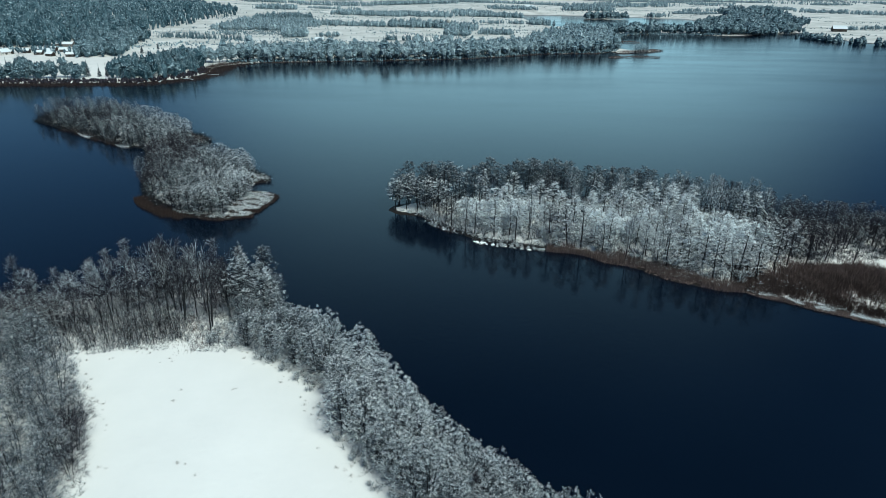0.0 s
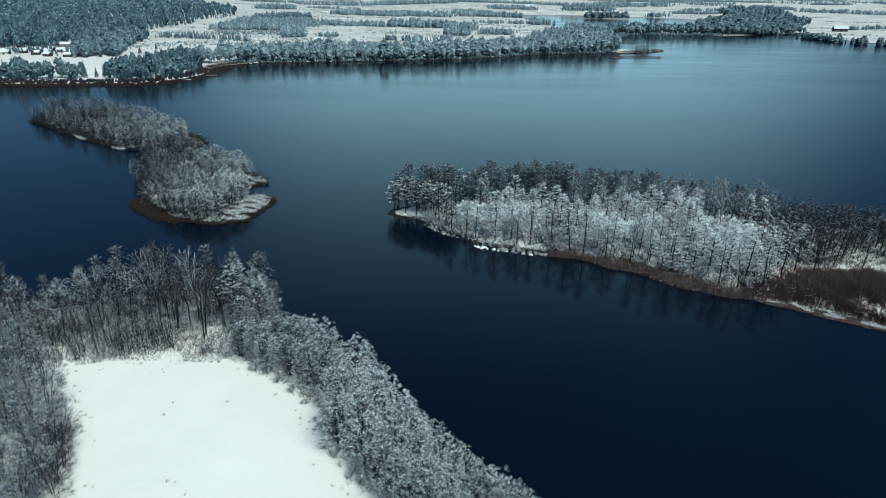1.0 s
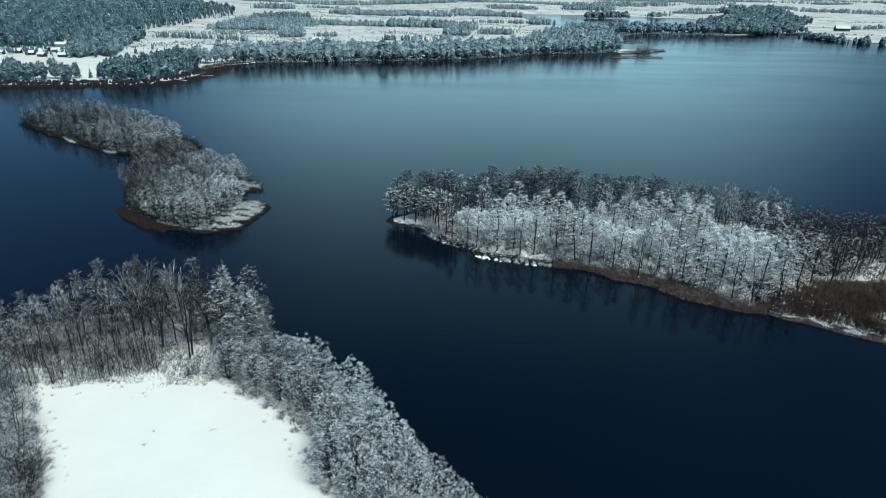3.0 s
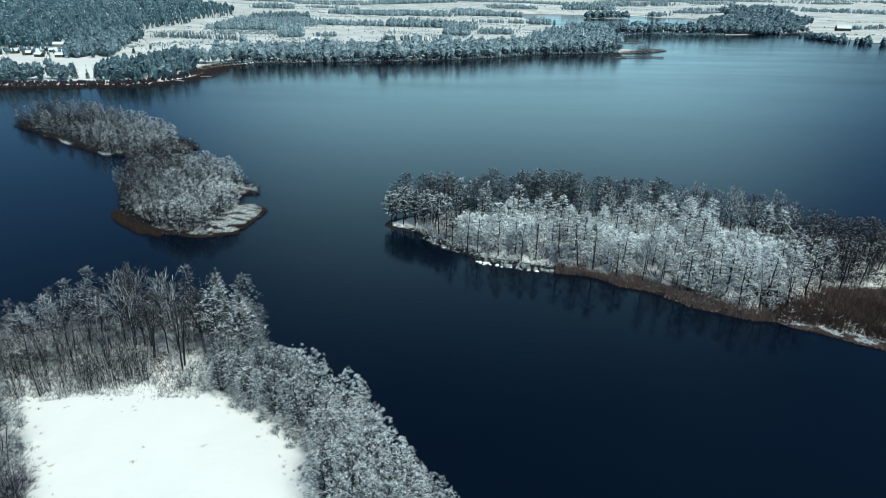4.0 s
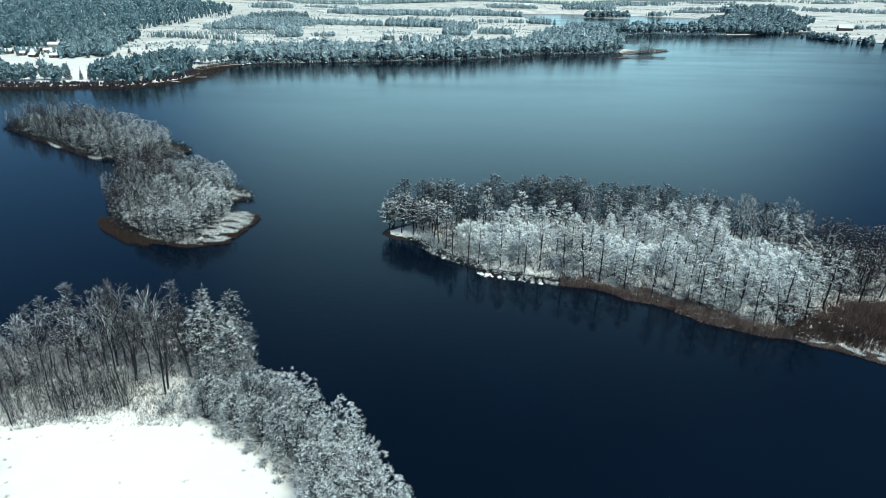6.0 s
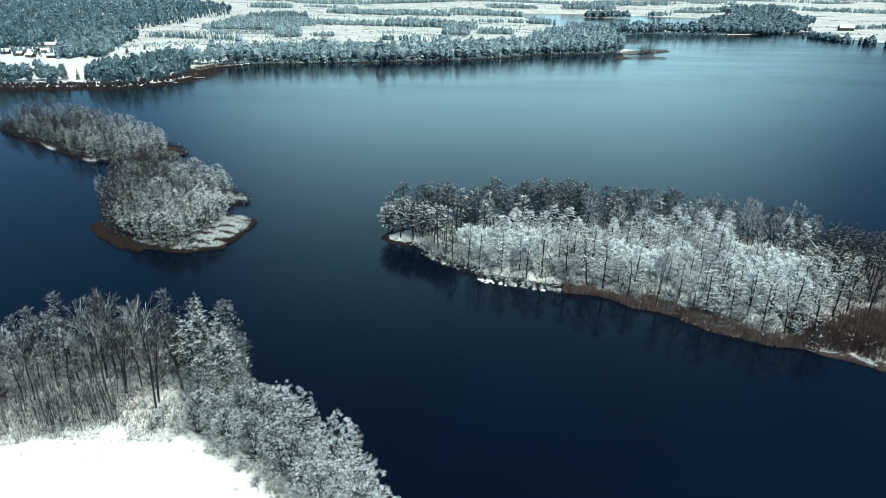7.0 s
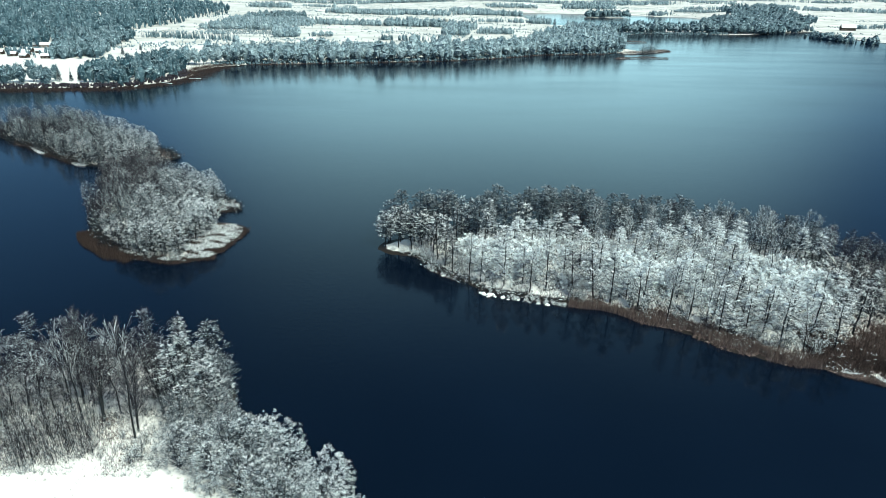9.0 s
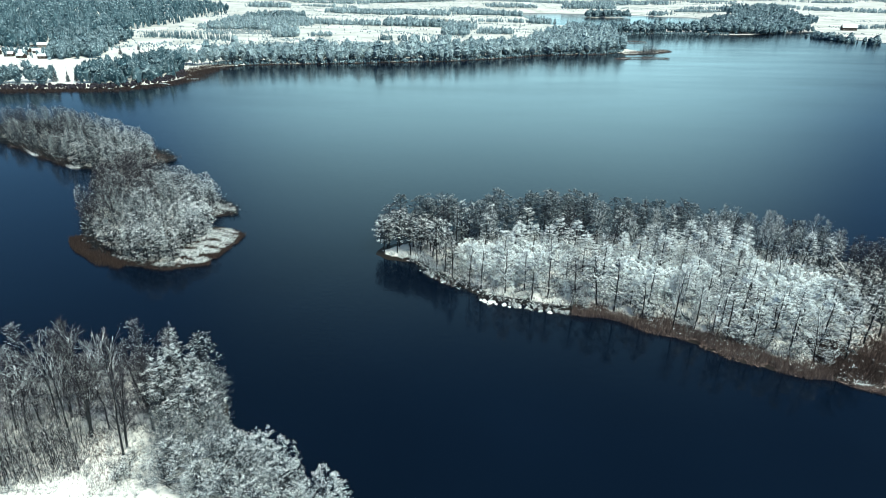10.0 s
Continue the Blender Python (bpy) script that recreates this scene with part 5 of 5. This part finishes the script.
house(-13, 2340, 4, 40, 16, 8, 6, "plaster", "distant pale farm building in the fields")
house(343, 1110, 10, 9, 6, 3, 2.6, "plaster", "small white boathouse at the far shore", False)
house(735, 1212, -14, 24, 11, 5, 5.5, "dark_timber", "dark barn with a snow-covered roof above the shore", False)
house(560, 1185, 20, 10, 7, 3, 3, "plaster", "pale house among trees on the far peninsula")
house(241, 1930, -5, 26, 12, 5, 5, "dark_timber", "distant dark farmhouse with snowy roof")


# ---- water tower ----
def lathe(name, profile, sides, mat):
    v, f = [], []
    for r, z in profile:
        v += [(r * math.cos(2 * math.pi * i / sides), r * math.sin(2 * math.pi * i / sides), z) for i in range(sides)]
    for k in range(len(profile) - 1):
        f += [(k * sides + i, k * sides + (i + 1) % sides, (k + 1) * sides + (i + 1) % sides, (k + 1) * sides + i) for i in range(sides)]
    f.append(tuple(range((len(profile) - 1) * sides, len(profile) * sides)))
    return mesh_of(name, v, f, mat)


tower = new("water_tower")
tower.matrix_basis = pose(3, 1132, ground_at(3, 1132) - 0.2)
part("shaft", lathe("shaft", [(1.6, 0), (1.1, 2), (0.9, 6.5), (1.1, 7.5)], 16, MAT["plaster"]), tower)
part("tank", lathe("tank", [(1.1, 7.5), (4.0, 11.2), (4.2, 13.2), (3.6, 14), (0.6, 14.6)], 20, MAT["plaster"]), tower)
tagged(tower, "pale concrete water tower rising over bare trees", "water tower")


# ---- jetties ----
def jetty(x, y, turn, length, label):
    ob = new("jetty")
    ob.matrix_basis = pose(x, y, 0, 0, 0, turn)
    n = int(length / 0.5)
    part("deck", bm_mesh("deck", lambda bm: [box(bm, i * 0.5, i * 0.5 + 0.46, -0.8, 0.8, 0.55, 0.62) for i in range(n)], MAT["grey_timber"]), ob)
    for i in range(0, n, 5):
        for s in (-0.7, 0.7):
            part("post", mesh_np("post", *tube([(i * 0.5 + 0.2, s, -1.5), (i * 0.5 + 0.2, s, 0.8)], [0.09, 0.09], 6), 3, MAT["dark_timber"]), ob)
    part("snow", bm_mesh("deck_snow", lambda bm: box(bm, 0.1, length - 0.3, -0.7, 0.7, 0.62, 0.76), MAT["snow"]), ob, "snow on the planks")
    return tagged(ob, label, "jetty", "jetties on the far shore")


for x, y, turn, l in ((-231, 470, -80, 10), (-219, 476, -75, 9), (-208, 491, -30, 12), (-196, 512, 10, 9), (-190, 606, -60, 14), (-116, 630, -70, 10)):
    jetty(x, y, turn, l, "snow-covered wooden jetty at the reed edge")


# ---- boulders in the shallows ----
def boulder(x, y, size, seed):
    r = random.Random(seed)
    ob = new("boulder")
    ob.matrix_basis = pose(x, y, 0, 0, 0, r.uniform(0, 360))

    def lump(scale, base, lift):
        def make(bm):
            bmesh.ops.create_icosphere(bm, subdivisions=2, radius=1)
            for v in bm.verts:
                k = 1 + 0.55 * noise.noise(v.co * 1.3 + Vector((seed, 0, 0)))
                v.co = Vector((v.co.x * scale * 1.2, v.co.y * scale, max(v.co.z, base) * scale * 0.5)) * k
                v.co.z += lift
        return make

    part("stone", bm_mesh("stone", lump(size, -0.8, size * 0.1), MAT["stone"]), ob)
    part("snow_cap", bm_mesh("snow_cap", lump(size * 0.95, 0.15, size * 0.2), MAT["snow"]), ob, "rounded cap of snow")
    return tagged(ob, "snow-capped boulder in shallow water off the island", "boulder", "boulders off the island shore")


for n, (x, y, size) in enumerate(((9.8, 164.6, 0.5), (10.6, 164.0, 0.8), (11.9, 163.2, 1.1), (12.9, 163.9, 0.6), (13.3, 162.8, 0.5), (15.2, 162.3, 0.7), (16.4, 161.4, 0.45), (18.9, 161.2, 0.4), (23.4, 159.6, 0.5),
                                  (25.6, 159.0, 0.7), (-2.2, 177.0, 0.5), (0.6, 174.0, 0.6))):
    boulder(x, y, size * 0.8, n + 3)
tussock_rng = np.random.default_rng(14)
SNOW_BUSH.plant([(x + tussock_rng.normal(scale=0.5), y + tussock_rng.normal(scale=0.4)) for x, y in along([(9.5, 164.6), (13, 163), (17, 161.6), (25, 159.4), (30, 157.9)], 0.8, 0.75, 15)] + [(-4.2, 179.4), (-3.2, 178.4), (-2.4, 177.2), (-1.2, 176), (0.4, 174.6), (2, 173)],
                "snow-covered tussocks at the island's waterline", tussock_rng, 0.12, 0.26)
SNOW_BUSH.plant([(-10.5, 188.0), (-7.4, 187.2), (-4.8, 186.2), (-3.6, 184), (-13.6, 189.6), (-2.4, 182), (-1, 180.2), (-5.5, 188)], "snow-covered bushes at the island's point", tussock_rng, 0.3, 0.5)
reeds("reeds", "snow-covered sedge along the island waterline", [(-3.4, 178.2), (1, 174), (3.4, 171.6)], 0.6, 350, 0.6, 23, 0.6, snow=0.3)
reeds("reeds", "snow-covered sedge along the island waterline", [(9, 165.5), (16, 162.3), (25, 159.6), (31, 157.8)], 0.6, 500, 0.6, 24, 0.6, snow=0.3)

# ---- fallen birch ----
log = new("fallen_birch")
part("trunk", mesh_np("log_trunk", *tube([(106.5, 176.5, 1.2), (104, 176.8, 4.0), (101, 177, 7.2), (98, 177.2, 10.4)], [0.17, 0.15, 0.11, 0.06], 8), 3, MAT["birch_bark"]), log)
part("snow", mesh_np("log_snow", *tube([(106.3, 176.5, 1.55), (104, 176.8, 4.2), (101, 177, 7.38), (98.2, 177.2, 10.4)], [0.09, 0.1, 0.08, 0.03], 5), 3, MAT["snow"]), log, "ridge of snow")
tagged(log, "white leaning birch trunk caught among island trees", "fallen tree")


# ---- tufts of dead grass on the field ----
def tuft_mesh(seed, count, tall):
    r = np.random.default_rng(seed)
    a = np.column_stack([r.normal(scale=0.28, size=(count, 2)), np.full(count, -0.1)])
    d = r.normal(scale=0.35, size=(count, 3))
    d[:, 2] = r.uniform(0.5, 1.0, count)
    return mesh_np("tuft", *slivers(a, a + d * tall, 0.035, r), 3, MAT["reed"])


TUFTS = [tuft_mesh(s, 46, 0.75) for s in (1, 2, 3)]
tuft_rng = np.random.default_rng(8)
spots = [(-37.5, 88.7), (-38.0, 88.4), (-47.5, 84.6), (-47.4, 87.9), (-36.7, 66.7), (-64.9, 97.8), (-65.4, 97.4), (-55.0, 96.5), (-53.7, 98.0), (-52.8, 97.0), (-63.9, 87.5), (-40.4, 69.2), (-39.2, 69.0)]
spots += [(x, y) for x, y in scatter(FIELD, 1.2, tuft_rng, 0.0, 40, lambda x, y: (inside_by(FIELD, x, y) < 2.6) & (y > 55) & (wobble(x * 1.7, y * 1.7) > 0.32))]
for x, y in spots:
    ob = new("grass_tuft", TUFTS[int(tuft_rng.integers(3))])
    s = tuft_rng.uniform(0.25, 0.8)
    ob.matrix_basis = Matrix.LocRotScale((x, y, ground_at(x, y)), Euler((0, 0, tuft_rng.uniform(0, 6.28))), (s, s, s * 0.8))
    tagged(ob, "tuft of dead grass poking through the snow", "grass tuft", "tufts on the snowy field", kind="stuff")


# ---- lone conifers on the far shore ----
def spruce_meshes(seed, tall):
    r = np.random.default_rng(seed)
    n = 240
    u = 0.08 + 0.9 * (1 - np.sqrt(r.random(n)))
    az = r.uniform(0, 6.28, n)
    rad = (1.02 - u) * tall * 0.2
    root = np.column_stack([0 * u, 0 * u, u * tall])
    tip = root + np.column_stack([rad * np.cos(az), rad * np.sin(az), -rad * 0.25])
    needles = slivers(root, root * 0.0 + tip, rad * 0.55, r, r.normal(scale=0.4, size=(n, 3)) + [0, 0, 1])
    on = r.random(n) < 0.45
    cover = slivers((root * 0.3 + tip * 0.7)[on] + [0, 0, 0.12], tip[on] + [0, 0, 0.15], rad[on] * 0.35, r, np.tile([[0, 0, 1.0]], (on.sum(), 1)))
    return (mesh_np("spruce_trunk", *tube([(0, 0, -0.3), (0, 0, tall * 0.6), (0, 0, tall)], [0.22, 0.12, 0.03], 6), 3, MAT["bark"]), mesh_np("spruce_crown", *needles, 3, MAT["needle"]), mesh_np("spruce_snow", *cover, 3, MAT["snow"]))


SPRUCE = Kind("spruce_tree", "dark conical spruce with a little snow", "tree", [spruce_meshes(s, 11) for s in (1, 2)])
SPRUCE.plant([(-357, 507), (-346, 497), (-345, 504), (-278, 483), (-270, 484), (-265, 486), (-319, 701), (-317, 658), (-62, 772), (-37, 769), (-46, 746), (130, 1149)], "spruces by the far shore", rng, 0.8, 1.2)
woods("woods", "rows of young spruces in the clearing", along([(-385, 848), (-262, 818)], 20, 3.4, 51), 7, 51, 1.0, 50, 0.5, 0.3)
WILLOW.plant([(230, 757), (235, 759), (240, 762), (225, 755)], "willow bushes on the spit", rng, 0.9, 1.3, lambda x, y: 0.1)
